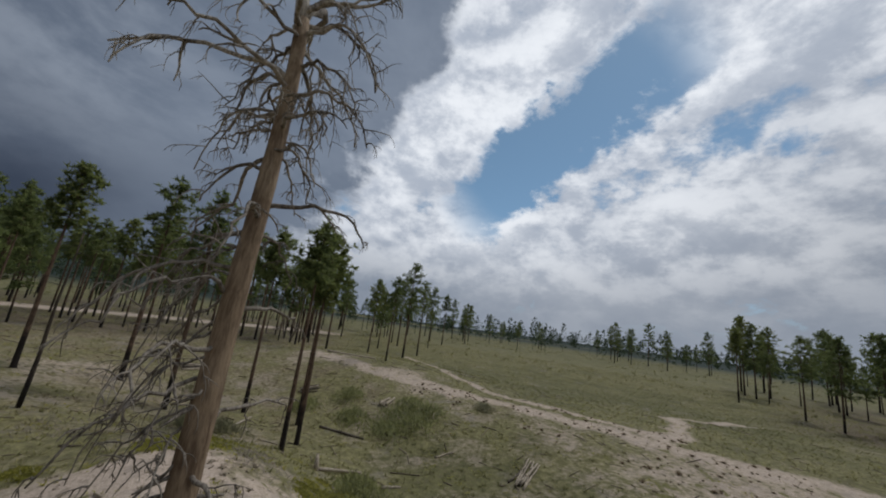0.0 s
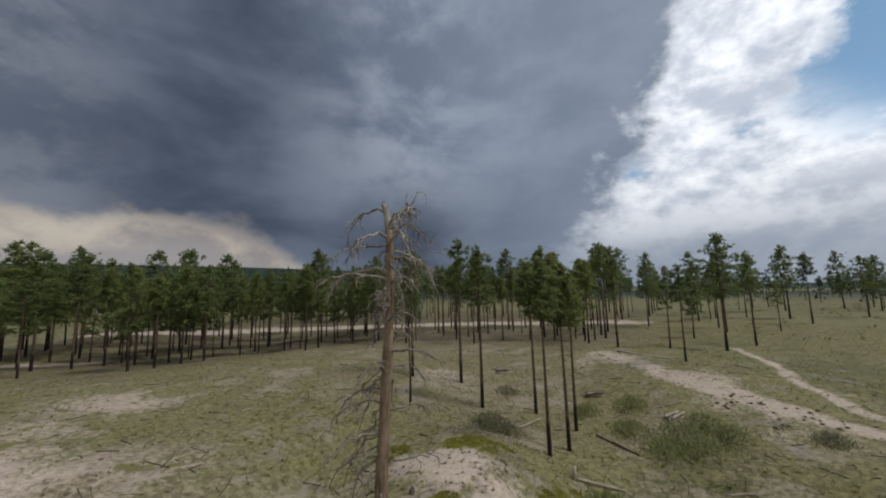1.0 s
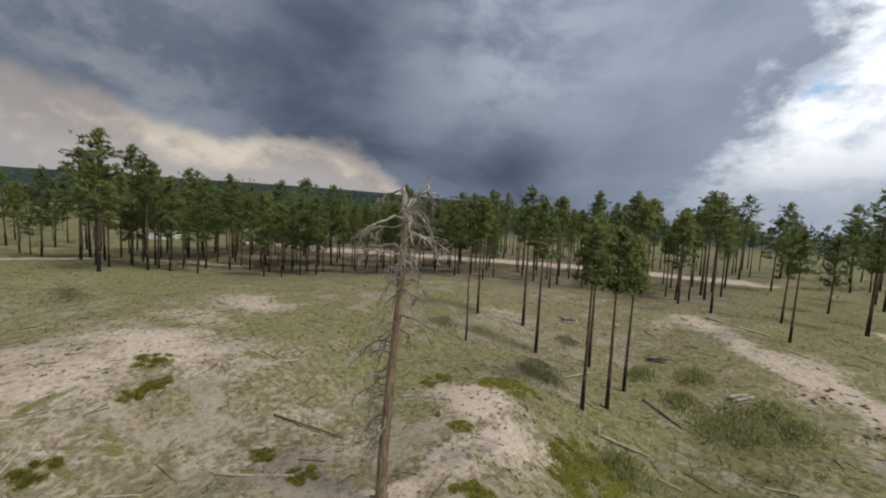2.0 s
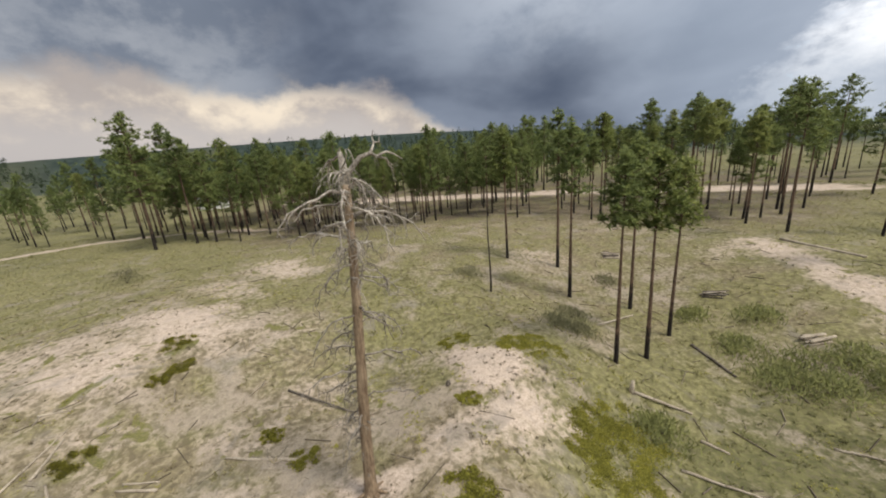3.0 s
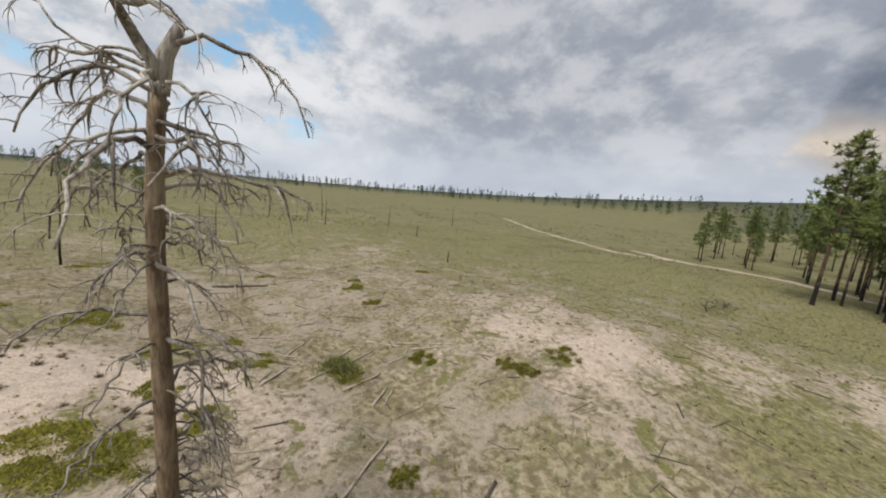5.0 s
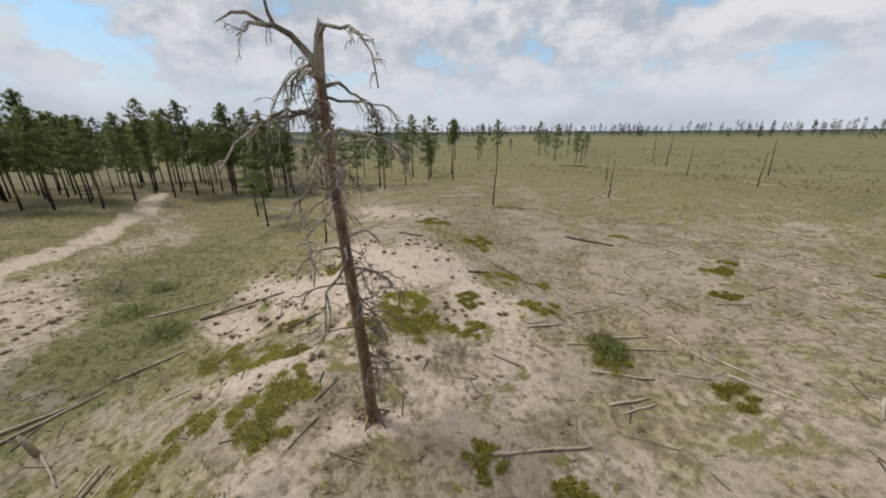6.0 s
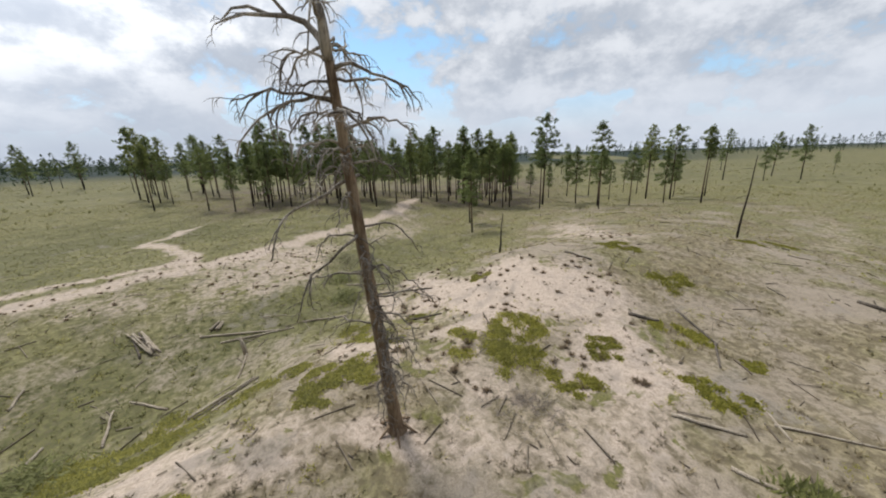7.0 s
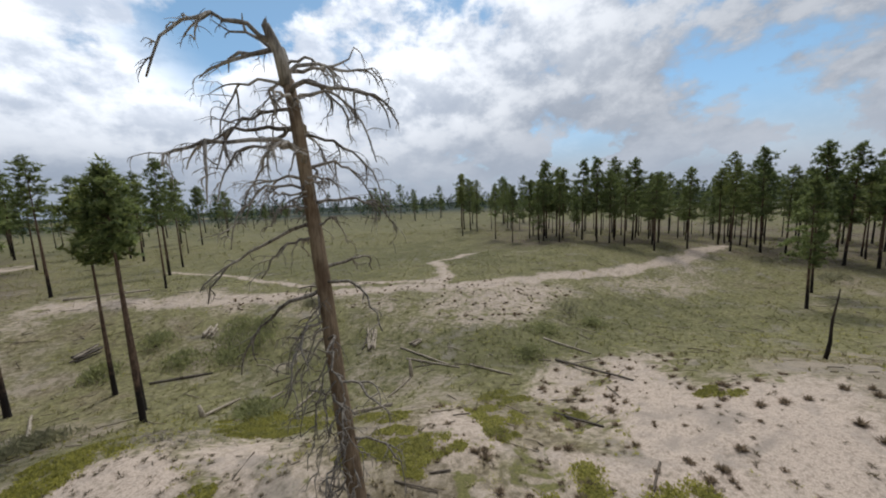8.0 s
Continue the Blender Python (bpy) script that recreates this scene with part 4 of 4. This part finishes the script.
fill_stand(24, around(-150, -104, 120, 190), 7.0, 11)


joined_stand()


def far_woods():
    """Woods too far off to count, as ragged clumps."""
    rng = np.random.default_rng(7)
    count = 2600
    a, r = rng.uniform(0, 2 * np.pi, count), np.sqrt(rng.uniform(170**2, 640**2, count))
    x, y = -np.sin(a) * r, np.cos(a) * r
    keep = (rough_field(x, y, 160, 9) > 0.22) & ((np.cos(a - radians(195)) < 0.35) | (r > 470))
    x, y = x[keep], y[keep]
    z, tall = lie(x, y), rng.uniform(10, 17, len(x))
    leaves = 84
    n = len(x)
    f = rng.uniform(0.18, 1.0, (n, leaves))
    reach = 2.6 * np.sin(np.pi * np.clip(0.15 + 0.85 * f, 0, 1)) ** 0.7 * rng.uniform(0.3, 1.0, (n, leaves))
    t = rng.uniform(0, 2 * np.pi, (n, leaves))
    c = np.stack([x[:, None] + np.cos(t) * reach, y[:, None] + np.sin(t) * reach, z[:, None] + tall[:, None] * f], -1).reshape(-1, 3)
    d = rng.normal(size=(len(c), 3, 3)) * 0.5
    stem = np.stack([np.stack([x + dx, y + dy, z + tall * f], -1) for dx, dy, f in ((-0.16, -0.16, -0.02), (0.16, 0.16, -0.02), (0, 0, 0.8))], 1)
    verts = np.concatenate([(c[:, None] + d).reshape(-1, 3), stem.reshape(-1, 3)])
    ob = new("far_woods", array_mesh("far_woods", verts, np.arange(len(verts)).reshape(-1, 3), M_FAR))
    tagged(ob, "dark pine woods in the distance", "woods", kind="stuff")


far_woods()


# ---------------------------------------------------------------- burnt snags
def snag(x, y, height, radius=0.11, arms=5):
    tree = new("burnt_snag")
    tagged(tree, "thin blackened dead pine pole standing in grass", "dead tree", "burnt snags on the slope")
    tree.matrix_basis = pose(x, y, foot(x, y, 0.1), random.uniform(-3, 3), random.uniform(-3, 3), random.uniform(0, 360))
    pole = Shape()
    pole.tube([(0.03 * math.sin(i), 0.03 * math.cos(1.7 * i), height * i / 7) for i in range(8)], [radius * (1 - 0.72 * i / 7) for i in range(8)], 8, True, 0.1)
    part("pole", pole, M_SNAG, tree, "", True)
    for _ in range(arms):
        arm = Shape()
        z, a = height * random.uniform(0.45, 0.97), random.uniform(0, 6.28)
        line = bent((0, 0, z), a, random.uniform(0.25, 0.9), random.uniform(-0.3, 0.5), 0.5, 4, 0.1)
        arm.tube(line, [0.022, 0.018, 0.014, 0.01, 0.004], 4, False)
        part("branch", arm, M_SNAG, tree)


random.seed(77)
for x, y, height, arms in [(-15.8, 13.0, 8.5, 8), (21.4, -26.4, 7.1, 3), (22.7, -5.9, 3.9, 4), (19.4, -49.7, 6.0, 3), (13.5, -112.0, 9.0, 5), (40.0, -120, 10, 4), (62, -107, 9, 4), (-13.6, -73.6, 3.0, 1), (7.4, -76.0, 6.0, 5), (27, -62, 4, 3), (52, -138, 10, 5), (-15, -43, 1.8, 1), (-30, -110, 7, 5), (24, -92, 7, 5), (-7.5, -92, 6, 4)]:
    snag(x, y, height, 0.10 if height < 9 else 0.14, arms)


# ---------------------------------------------------------------- fallen logs
def fallen_log(x0, y0, x1, y1, radius, charred=False, lift=0.0, group="logs lying in the grass", label=""):
    radius *= 0.8
    mx, my = (x0 + x1) / 2, (y0 + y1) / 2
    a, b = Vector((x0, y0, float(lie(x0, y0)) + radius * 0.55 + lift)), Vector((x1, y1, float(lie(x1, y1)) + radius * 0.45 + lift))
    if lift == 0.0:
        need = max(float(lie(a.x + (b.x - a.x) * f, a.y + (b.y - a.y) * f)) - (a.z + (b.z - a.z) * f) for f in (0.3, 0.5, 0.7))
        if need > 0:
            a.z, b.z = a.z + need * 0.8, b.z + need * 0.8
    origin = Vector((mx, my, (a.z + b.z) / 2))
    log = new("fallen_log")
    log.location = origin
    tagged(log, label or ("charred fallen pine log lying in the grass" if charred else "grey weathered fallen log lying in dry grass"), "log", group)
    stem = Shape()
    steps = 6
    pts = [a.lerp(b, i / steps) - origin + Vector((random.uniform(-1, 1), random.uniform(-1, 1), 0)) * radius * 0.35 for i in range(steps + 1)]
    stem.tube(pts, [radius * (1 - 0.35 * i / steps) for i in range(steps + 1)], 9, True, 0.08)
    part("stem", stem, M_LOG_CHAR if charred else M_LOG, log, "", True)
    if (b - a).length > 2.2:
        for _ in range(random.randint(1, 3)):
            i = random.randint(1, steps - 1)
            arm = Shape()
            ang = random.uniform(0, 6.28)
            arm.tube([pts[i], pts[i] + Vector((math.cos(ang) * 0.3, math.sin(ang) * 0.3, 0.22)) * random.uniform(0.6, 1.8)], [radius * 0.3, 0.008], 5, False)
            part("branch_stub", arm, M_LOG_CHAR if charred else M_LOG, log)


random.seed(5)
LOGS_NORTH = [
    (9.1, 12.5, 10.2, 8.4, 0.08, 0), (9.8, 14.3, 10.1, 9.3, 0.09, 0), (2.7, 9.3, 5.0, 7.7, 0.11, 1), (2.9, 9.8, 5.2, 8.0, 0.09, 0), (2.5, 8.9, 4.5, 7.4, 0.08, 0), (7.7, 10.0, 5.6, 9.2, 0.07, 0), (10.8, 8.1, 11.5, 5.4, 0.08, 0), (17.2, 7.2, 16.5, 3.4, 0.09, 0),
    (-2.2, 14.3, -0.3, 16.3, 0.11, 0), (1.0, 15.0, 2.0, 15.5, 0.10, 0), (1.8, 12.6, 4.0, 14.4, 0.08, 0), (3.9, 11.6, 4.6, 14.1, 0.08, 0), (-4.4, 22.1, -1.1, 21.1, 0.13, 1), (-8.8, 18.3, -9.5, 22.6, 0.11, 0), (-10.7, 43.8, -4.1, 42.1, 0.2, 0), (3.8, 19.3, 5.0, 20.0, 0.08, 0),
]
LOGS_SOUTH = [
    (-5.8, -13.4, -9.1, -12.5, 0.06, 0), (-8.8, -3.2, -5.9, -0.2, 0.08, 1), (-4.4, -4.4, -3.3, -2.4, 0.06, 1), (-3.4, -2.6, -5.0, -5.5, 0.09, 0), (-3.9, -13.7, -6.0, -12.9, 0.07, 0), (-4.4, -7.7, -5.1, -9.3, 0.08, 0), (-1.2, -9.4, -2.3, -10.7, 0.08, 0), (-3.0, -8.7, -4.8, -10.4, 0.09, 0),
    (8.6, -23.0, 5.0, -24.9, 0.12, 1), (-5.2, -11.3, -6.2, -11.9, 0.08, 0), (-6.6, -12.5, -8.5, -12.4, 0.08, 0), (-3.0, -11.3, -4.3, -12.6, 0.08, 0), (-10.3, -14.1, -10.4, -12.9, 0.07, 0), (-5.4, -9.2, -4.9, -7.8, 0.06, 0), (4.8, 4.2, 5.9, 4.1, 0.07, 0),
]
LOGS_EAST = [
    (7.3, -10.6, 6.8, -11.8, 0.13, 1), (8.2, -13.5, 5.3, -13.5, 0.08, 1), (5.3, -13.5, 3.3, -12.3, 0.07, 1), (0.7, -8.9, -0.1, -10.7, 0.08, 0), (0.4, -11.9, -0.5, -14.2, 0.06, 0), (-2.2, -11.7, -3.2, -13.0, 0.08, 0), (1.5, -12.2, -0.2, -11.9, 0.06, 0),
    (21.0, -47.0, 22.8, -58.0, 0.2, 0), (16.0, -49.0, 22.0, -50.5, 0.18, 0), (8.9, 1.2, 8.7, -1.0, 0.08, 1), (14.5, 4.6, 13.6, -0.1, 0.09, 1), (14.9, -9.6, 13.5, -10.9, 0.12, 1), (11.3, -84.1, 5.8, -83.3, 0.22, 0), (34.0, -78.0, 27.0, -84.0, 0.25, 0), (52.0, -96.0, 60.0, -92.0, 0.25, 1),
]
for x0, y0, x1, y1, r, c in LOGS_NORTH + LOGS_SOUTH + LOGS_EAST:
    fallen_log(x0, y0, x1, y1, r, bool(c))


def log_pile(x, y, turn, count, length, radius):
    """Cut logs stacked side by side in two layers."""
    c, s = math.cos(radians(turn)), math.sin(radians(turn))
    for i in range(count):
        row, k = (0, i) if i < (count + 1) // 2 else (1, i - (count + 1) // 2 + 0.5)
        off = (k - count / 4) * radius * 2.1
        t = radians(turn + random.uniform(-9, 9))
        cx, cy = x - s * off + random.uniform(-0.15, 0.15), y + c * off + random.uniform(-0.15, 0.15)
        half = length / 2 * random.uniform(0.8, 1.1)
        fallen_log(cx - math.cos(t) * half, cy - math.sin(t) * half, cx + math.cos(t) * half, cy + math.sin(t) * half,
                   radius * random.uniform(0.75, 1.1), random.random() < 0.3, 0.01 + row * radius * 1.5, "stacked cut logs", "cut grey log stacked in a small pile")


random.seed(9)
for pile in [(-0.5, 27.2, 60, 6, 1.3, 0.13), (-7.9, 29.8, 30, 6, 1.7, 0.12), (-19.6, 30.5, 50, 6, 1.9, 0.15), (9.0, 17.3, 58, 8, 3.0, 0.09), (10.9, 13.9, 10, 6, 0.9, 0.09)]:
    log_pile(*pile)


def standing_stump(x, y, x1, y1, tall, wood=M_LOG, label="pale broken pine stem leaning out of the grass"):
    """A pale broken stem that leans out of the ground."""
    stump = new("leaning_stump")
    stump.location = (x, y, foot(x, y))
    tagged(stump, label, "stump")
    s = Shape()
    s.tube([(0, 0, -0.1), (x1 * 0.5, y1 * 0.5, tall * 0.5), (x1, y1, tall)], [0.14, 0.12, 0.07], 8, True, 0.12)
    part("stem", s, wood, stump, "", True)


standing_stump(7.8, 10.1, 0.15, 0.3, 1.0)
standing_stump(-4.8, 4.6, 0.04, 0.03, 0.34, M_LOG_CHAR, "small blackened pine stump standing on bare sand")
standing_stump(-2.2, 14.2, -0.1, 0.2, 0.7)

# ---------------------------------------------------------------- bushes, mats and grass
def leaf_heap(name, label, category, x, y, width, tall, count, leaf, mat, stems=True, group="", lean=0.5, broad=0.42, spread=0.26, lumps=6, reach=0.36):
    """A bush: a few stems and many small leaves in an uneven heap."""
    heap = new(name)
    heap.location = (x, y, foot(x, y, 0.02))
    tagged(heap, label, category, group)
    lobes = [(random.uniform(-reach, reach) * width, random.uniform(-reach, reach) * width, random.uniform(0.4, 1.0)) for _ in range(lumps)]
    leaves = Shape()
    spots = []
    for _ in range(count):
        lx, ly, f = random.choice(lobes)
        spots.append((lx + random.gauss(0, spread) * width * (0.4 + f), ly + random.gauss(0, spread) * width * (0.4 + f), f))
    flat = np.array(spots)
    bases = lie(x + flat[:, 0], y + flat[:, 1]) - heap.location.z
    for (px, py, f), base in zip(spots, bases):
        top = tall * f * max(0.12, 1 - (px * px + py * py) / (width * width * 1.3))
        p = Vector((px, py, float(base) + top * random.uniform(0.15, 1.0) ** 0.6))
        d = Vector((random.gauss(0, 1), random.gauss(0, 1), random.gauss(lean, 0.6))).normalized() * leaf * random.uniform(0.6, 1.3)
        side = d.orthogonal().normalized() * leaf * broad
        leaves.tri(p - side, p + side, p + d)
    part("leaves", leaves, mat, heap)
    if stems:
        wood = Shape()
        for _ in range(9):
            a = random.uniform(0, 6.28)
            line = bent((0, 0, 0), a, tall * random.uniform(0.8, 1.2), random.uniform(0.7, 1.3), 0.3, 3, 0.1)
            wood.tube(line, [0.02, 0.015, 0.01, 0.004], 4, False)
        part("stems", wood, M_TWIG, heap)


random.seed(21)
BUSHES = [
    (0.5, 24.2, 1.7, 1.3, 0), (-3.9, 27.8, 1.2, 1.1, 0), (-2.6, 23.7, 1.1, 1.0, 0), (0.4, 22.1, 1.3, 1.0, 0), (-19.8, 12.8, 1.5, 0.9, 1), (-7.9, 15.5, 1.3, 0.8, 1), (-15.2, 25.5, 1.3, 0.9, 1), (-38.3, -21.8, 1.9, 1.2, 1), (-9.3, 14.8, 1.1, 0.8, 1), (1.6, 26.2, 1.2, 1.0, 0),
    (-6.9, 25.8, 1.0, 0.9, 0), (24.7, 9.6, 1.9, 1.3, 1), (23.2, 6.8, 0.9, 0.6, 0), (19.0, 8.2, 1.2, 0.7, 0), (2.2, 22.9, 1.2, 1.0, 0), (0.1, 13.6, 1.1, 0.7, 0), (3.1, 25.3, 1.3, 1.0, 0), (-2.6, -10.4, 0.8, 0.75, 0), (54.6, -5.2, 1.6, 1.5, 1),
    (47.2, -21.6, 1.4, 1.4, 1), (14.2, 6.2, 1.0, 0.6, 0), (-10.2, 16.9, 1.4, 0.9, 1), (7.9, 27.2, 0.8, 0.6, 1), (-42.5, -23.6, 1.8, 1.1, 1),
]
for x, y, w, tall, kind in BUSHES:
    leaf_heap("bush", ("grey-green scrubby bush in the grass" if kind else "bright green leafy bush in the grass"), "bush", x, y, w * 1.2, tall, 400 if kind else 640, 0.36, M_GREY_BUSH if kind else M_BUSH, True, "bushes in the grass", 1.5, 0.10, 0.34)

# low green mats: x, y, half width
MATS = [
    (4.9, -2.8, 1.2), (6.0, -4.9, 1.1), (4.7, -4.4, 1.1), (3.6, -4.5, 1.2), (2.2, -6.3, 0.9), (4.4, -8.2, 0.7), (5.8, -12.3, 1.0), (1.7, -11.3, 0.85), (11.0, -14.8, 1.1), (19.0, -25.5, 0.8), (2.1, 9.9, 1.2), (-0.2, 11.4, 1.5),
    (2.3, 1.7, 0.6), (-3.1, 5.0, 0.5), (1.1, 3.0, 0.6), (16.5, -13.9, 1.2), (3.6, -14.0, 0.45), (9.1, 0.5, 0.6), (6.6, 2.4, 1.1), (8.9, 3.8, 0.9), (3.1, 2.0, 0.8), (2.6, 3.5, 0.6), (-4.1, -20.6, 0.7), (-11.5, -9.7, 0.5),
    (-14.8, -9.7, 0.8), (-5.6, -3.7, 0.5), (-3.4, -2.2, 0.6), (-9.8, 6.9, 0.9), (-0.5, 10.4, 1.3), (0.6, 8.6, 1.0), (-6.0, 10.9, 1.2),
]
MATS_FAR = [(-12.2, -9.1, 0.7), (13.0, -3.5, 0.6), (-6.6, 9.5, 0.9), (-3.1, -9.9, 0.8), (-2.5, -25.4, 1.0), (20.5, -29.5, 0.9), (-2.3, -27.4, 0.6), (-7.1, -11.7, 0.7), (-9.8, -33.4, 0.8), (5.9, -27.9, 0.7), (3.4, 5.1, 0.7), (2.9, 6.8, 0.7), (5.5, 1.1, 0.5), (1.8, 3.1, 0.7)]
for x, y, w in MATS + MATS_FAR:
    leaf_heap("ground_cover_mat", "low bright olive-green creeping mat on bare sand", "ground cover", x, y, w * 1.35, 0.10, int(1000 + 1900 * w * w), 0.085, M_MAT, False, "creeping green mats", 0.5, 0.42, 0.10, 15, 0.72)

for x, y, w in [(0.8, -3.4, 0.9), (0.5, -4.5, 0.7), (-2.9, 9.2, 1.0), (-12.8, 11.7, 1.3), (-7.6, 2.7, 0.8), (1.6, -4.4, 0.7), (-4.0, 10.4, 0.9)]:
    leaf_heap("dead_brush", "low heap of grey dead brush and twigs", "brush", x, y, w * 1.3, 0.13, 210, 0.24, M_BRUSH, False, "dead brush on the sand", 0.3, 0.06, 0.22, 9, 0.8)


def tufts(name, label, count, spot_rng, reach, choose, blades, size, mat, rise=0.4):
    """Grass clumps joined into one mesh."""
    rng = np.random.default_rng(spot_rng)
    a, r = rng.uniform(0, 2 * np.pi, count), reach * rng.uniform(0, 1, count) ** 0.62
    x, y = np.cos(a) * r, np.sin(a) * r
    keep = choose(x, y, rng)
    x, y = x[keep], y[keep]
    n = len(x)
    z = lie(x, y) - 0.02
    grow = size * (0.5 + 1.1 * rng.uniform(0, 1, n) ** 1.6)
    t = rng.uniform(0, 2 * np.pi, (n, blades))
    out = rng.uniform(0.15, 1.0, (n, blades))
    root = np.stack([x[:, None] + 0.25 * grow[:, None] * np.cos(t) * out, y[:, None] + 0.25 * grow[:, None] * np.sin(t) * out, z[:, None] + 0 * t], -1)
    tip = root + grow[:, None, None] * np.stack([np.cos(t) * out * 0.85, np.sin(t) * out * 0.85, rise * rng.uniform(0.4, 1.6, (n, blades))], -1)
    side = np.stack([-np.sin(t), np.cos(t), 0 * t], -1) * (0.11 * grow)[:, None, None]
    verts = np.stack([root - side, root + side, tip], 2).reshape(-1, 3)
    me = array_mesh(name, verts, np.arange(len(verts)).reshape(-1, 3), mat)
    me.attributes.new("lush_shade", "FLOAT", "POINT").data.foreach_set("value", np.repeat(lush_shade_at(x, y), blades * 3).astype(np.float32))
    ob = new(name, me)
    tagged(ob, label, "grass", kind="stuff")


def on_grass(limit, patch):
    def choose(x, y, rng):
        return (rng.uniform(0, 1, len(x)) > bare_at(x, y) * 1.6 + limit) & (worn_at(x, y) + rng.normal(0, 0.13, len(x)) < patch)
    return choose


def on_lush(x, y, rng):
    return (rng.uniform(0, 1, len(x)) > bare_at(x, y) * 1.6) & (rng.uniform(0, 1, len(x)) < 0.20 + 1.1 * lush_shade_at(x, y)) & (worn_at(x, y) + rng.normal(0, 0.11, len(x)) < 0.50)


def on_sand(x, y, rng):
    return (bare_at(x, y) > 0.4) & (rng.uniform(0, 1, len(x)) < (1.5 * rough_field(x, y, 1.6, 61) - 0.1) * np.where(x > 2.5, 0.45, 1.0))


def on_east_sand(x, y, rng):
    return (bare_at(x, y) > 0.42) & (rng.uniform(0, 1, len(x)) < 0.25 + 0.7 * rough_field(x, y, 2.4, 63)) & (x > 1.5)


def on_green_patches(x, y, rng):
    return (rough_field(x, y, 1.1, 71) + 0.5 * rough_field(x, y, 5.5, 72) + rng.normal(0, 0.03, len(x)) > 0.99) & (bare_at(x, y) < 0.95)


tufts("dry_grass", "clumps of straw-coloured dry grass", 105000, 3, 110, on_grass(0.05, 0.53), 7, 0.23, M_DRY)
tufts("green_grass", "clumps of olive-green grass", 75000, 4, 110, on_lush, 7, 0.25, M_GREEN)
tufts("creeping_green", "small flat yellow-green creeping patches among dry grass", 60000, 15, 48, on_green_patches, 12, 0.15, M_MAT, 0.30)
tufts("sand_weeds", "small grey-brown weed clumps on bare sand", 26000, 6, 44, on_sand, 26, 0.13, M_WEED, 0.36)
tufts("cushion_weeds", "rounded brown weed cushions on bare sand", 6000, 5, 34, on_east_sand, 80, 0.185, M_CUSHION, 0.42)


def litter(count, reach):
    """Broken sticks and bark lying about, too many to count."""
    rng = np.random.default_rng(12)
    a, r = rng.uniform(0, 2 * np.pi, count), reach * rng.uniform(0, 1, count) ** 0.6
    x, y, t = np.cos(a) * r, np.sin(a) * r, rng.uniform(0, np.pi, count)
    keep = (bare_at(x, y) < 0.5) | (rng.uniform(0, 1, count) < 0.25)
    x, y, t, count = x[keep], y[keep], t[keep], int(keep.sum())
    half, thick = 0.1 + 0.75 * rng.uniform(0, 1, count) ** 2.2, rng.uniform(0.012, 0.036, count)
    along = np.stack([np.cos(t), np.sin(t)], -1)
    ends = [np.stack([x + s * half * along[:, 0], y + s * half * along[:, 1]], -1) for s in (-1, 1)]
    rings = []
    for e in ends:
        z = lie(e[:, 0], e[:, 1]) + rng.uniform(0.0, 0.03, count)
        for k in range(3):
            c, q = math.cos(2.094 * k), math.sin(2.094 * k)
            rings.append(np.stack([e[:, 0] - along[:, 1] * c * thick, e[:, 1] + along[:, 0] * c * thick, z + thick * (0.6 + q)], -1))
    verts = np.stack(rings, 1).reshape(-1, 3)
    base = 6 * np.arange(count)[:, None]
    quads = np.concatenate([base + np.array(q) for q in ((0, 1, 4, 3), (1, 2, 5, 4), (2, 0, 3, 5))])
    tagged(new("stick_litter", array_mesh("stick_litter", verts, quads, M_STICK)), "broken grey sticks and bark scattered on the ground", "sticks", kind="stuff")



def on_far_plain(x, y, rng):
    return (np.hypot(x, y) > 84) & (bare_at(x, y) < 0.4) & (rough_field(x, y, 9.0, 51) + rng.normal(0, 0.12, len(x)) > 0.52)


tufts("distant_scrub", "low dull green scrub on the far plain", 26000, 8, 270, on_far_plain, 7, 0.75, M_GREEN, 0.5)
litter(2300, 52)


# ---------------------------------------------------------------- the house behind the trees
def far_house(x, y, turn):
    house = new("house")
    house.matrix_basis = pose(x, y, foot(x, y), 0, 0, turn)
    tagged(house, "small pale single-storey house half hidden behind pines", "house")
    walls = Shape()
    walls.box((0, 0, 1.4), (9, 6, 3.0))
    part("wall", walls, plain_material("pale_siding", (0.68, 0.66, 0.62)), house)
    roof = Shape()
    roof.v += [(-4.9, -3.4, 2.8), (4.9, -3.4, 2.8), (4.9, 3.4, 2.8), (-4.9, 3.4, 2.8), (-4.9, 0, 4.5), (4.9, 0, 4.5), (-4.9, -3.4, 2.95), (4.9, -3.4, 2.95), (4.9, 3.4, 2.95), (-4.9, 3.4, 2.95)]
    roof.f += [(0, 3, 2, 1), (6, 7, 5, 4), (8, 9, 4, 5), (0, 1, 7, 6), (2, 3, 9, 8), (1, 2, 8, 5, 7), (3, 0, 6, 4, 9)]
    part("roof", roof, plain_material("roof_sheet", (0.30, 0.29, 0.28)), house)
    glass = plain_material("dark_window_glass", (0.05, 0.06, 0.07), 0.2)
    for side in (-3.02, 3.02):
        for k in (-2.8, 0.0, 2.8):
            pane = Shape()
            pane.box((k, side, 1.7), (1.1, 0.06, 1.0))
            part("window", pane, glass, house)


far_house(-142, -36, 75)
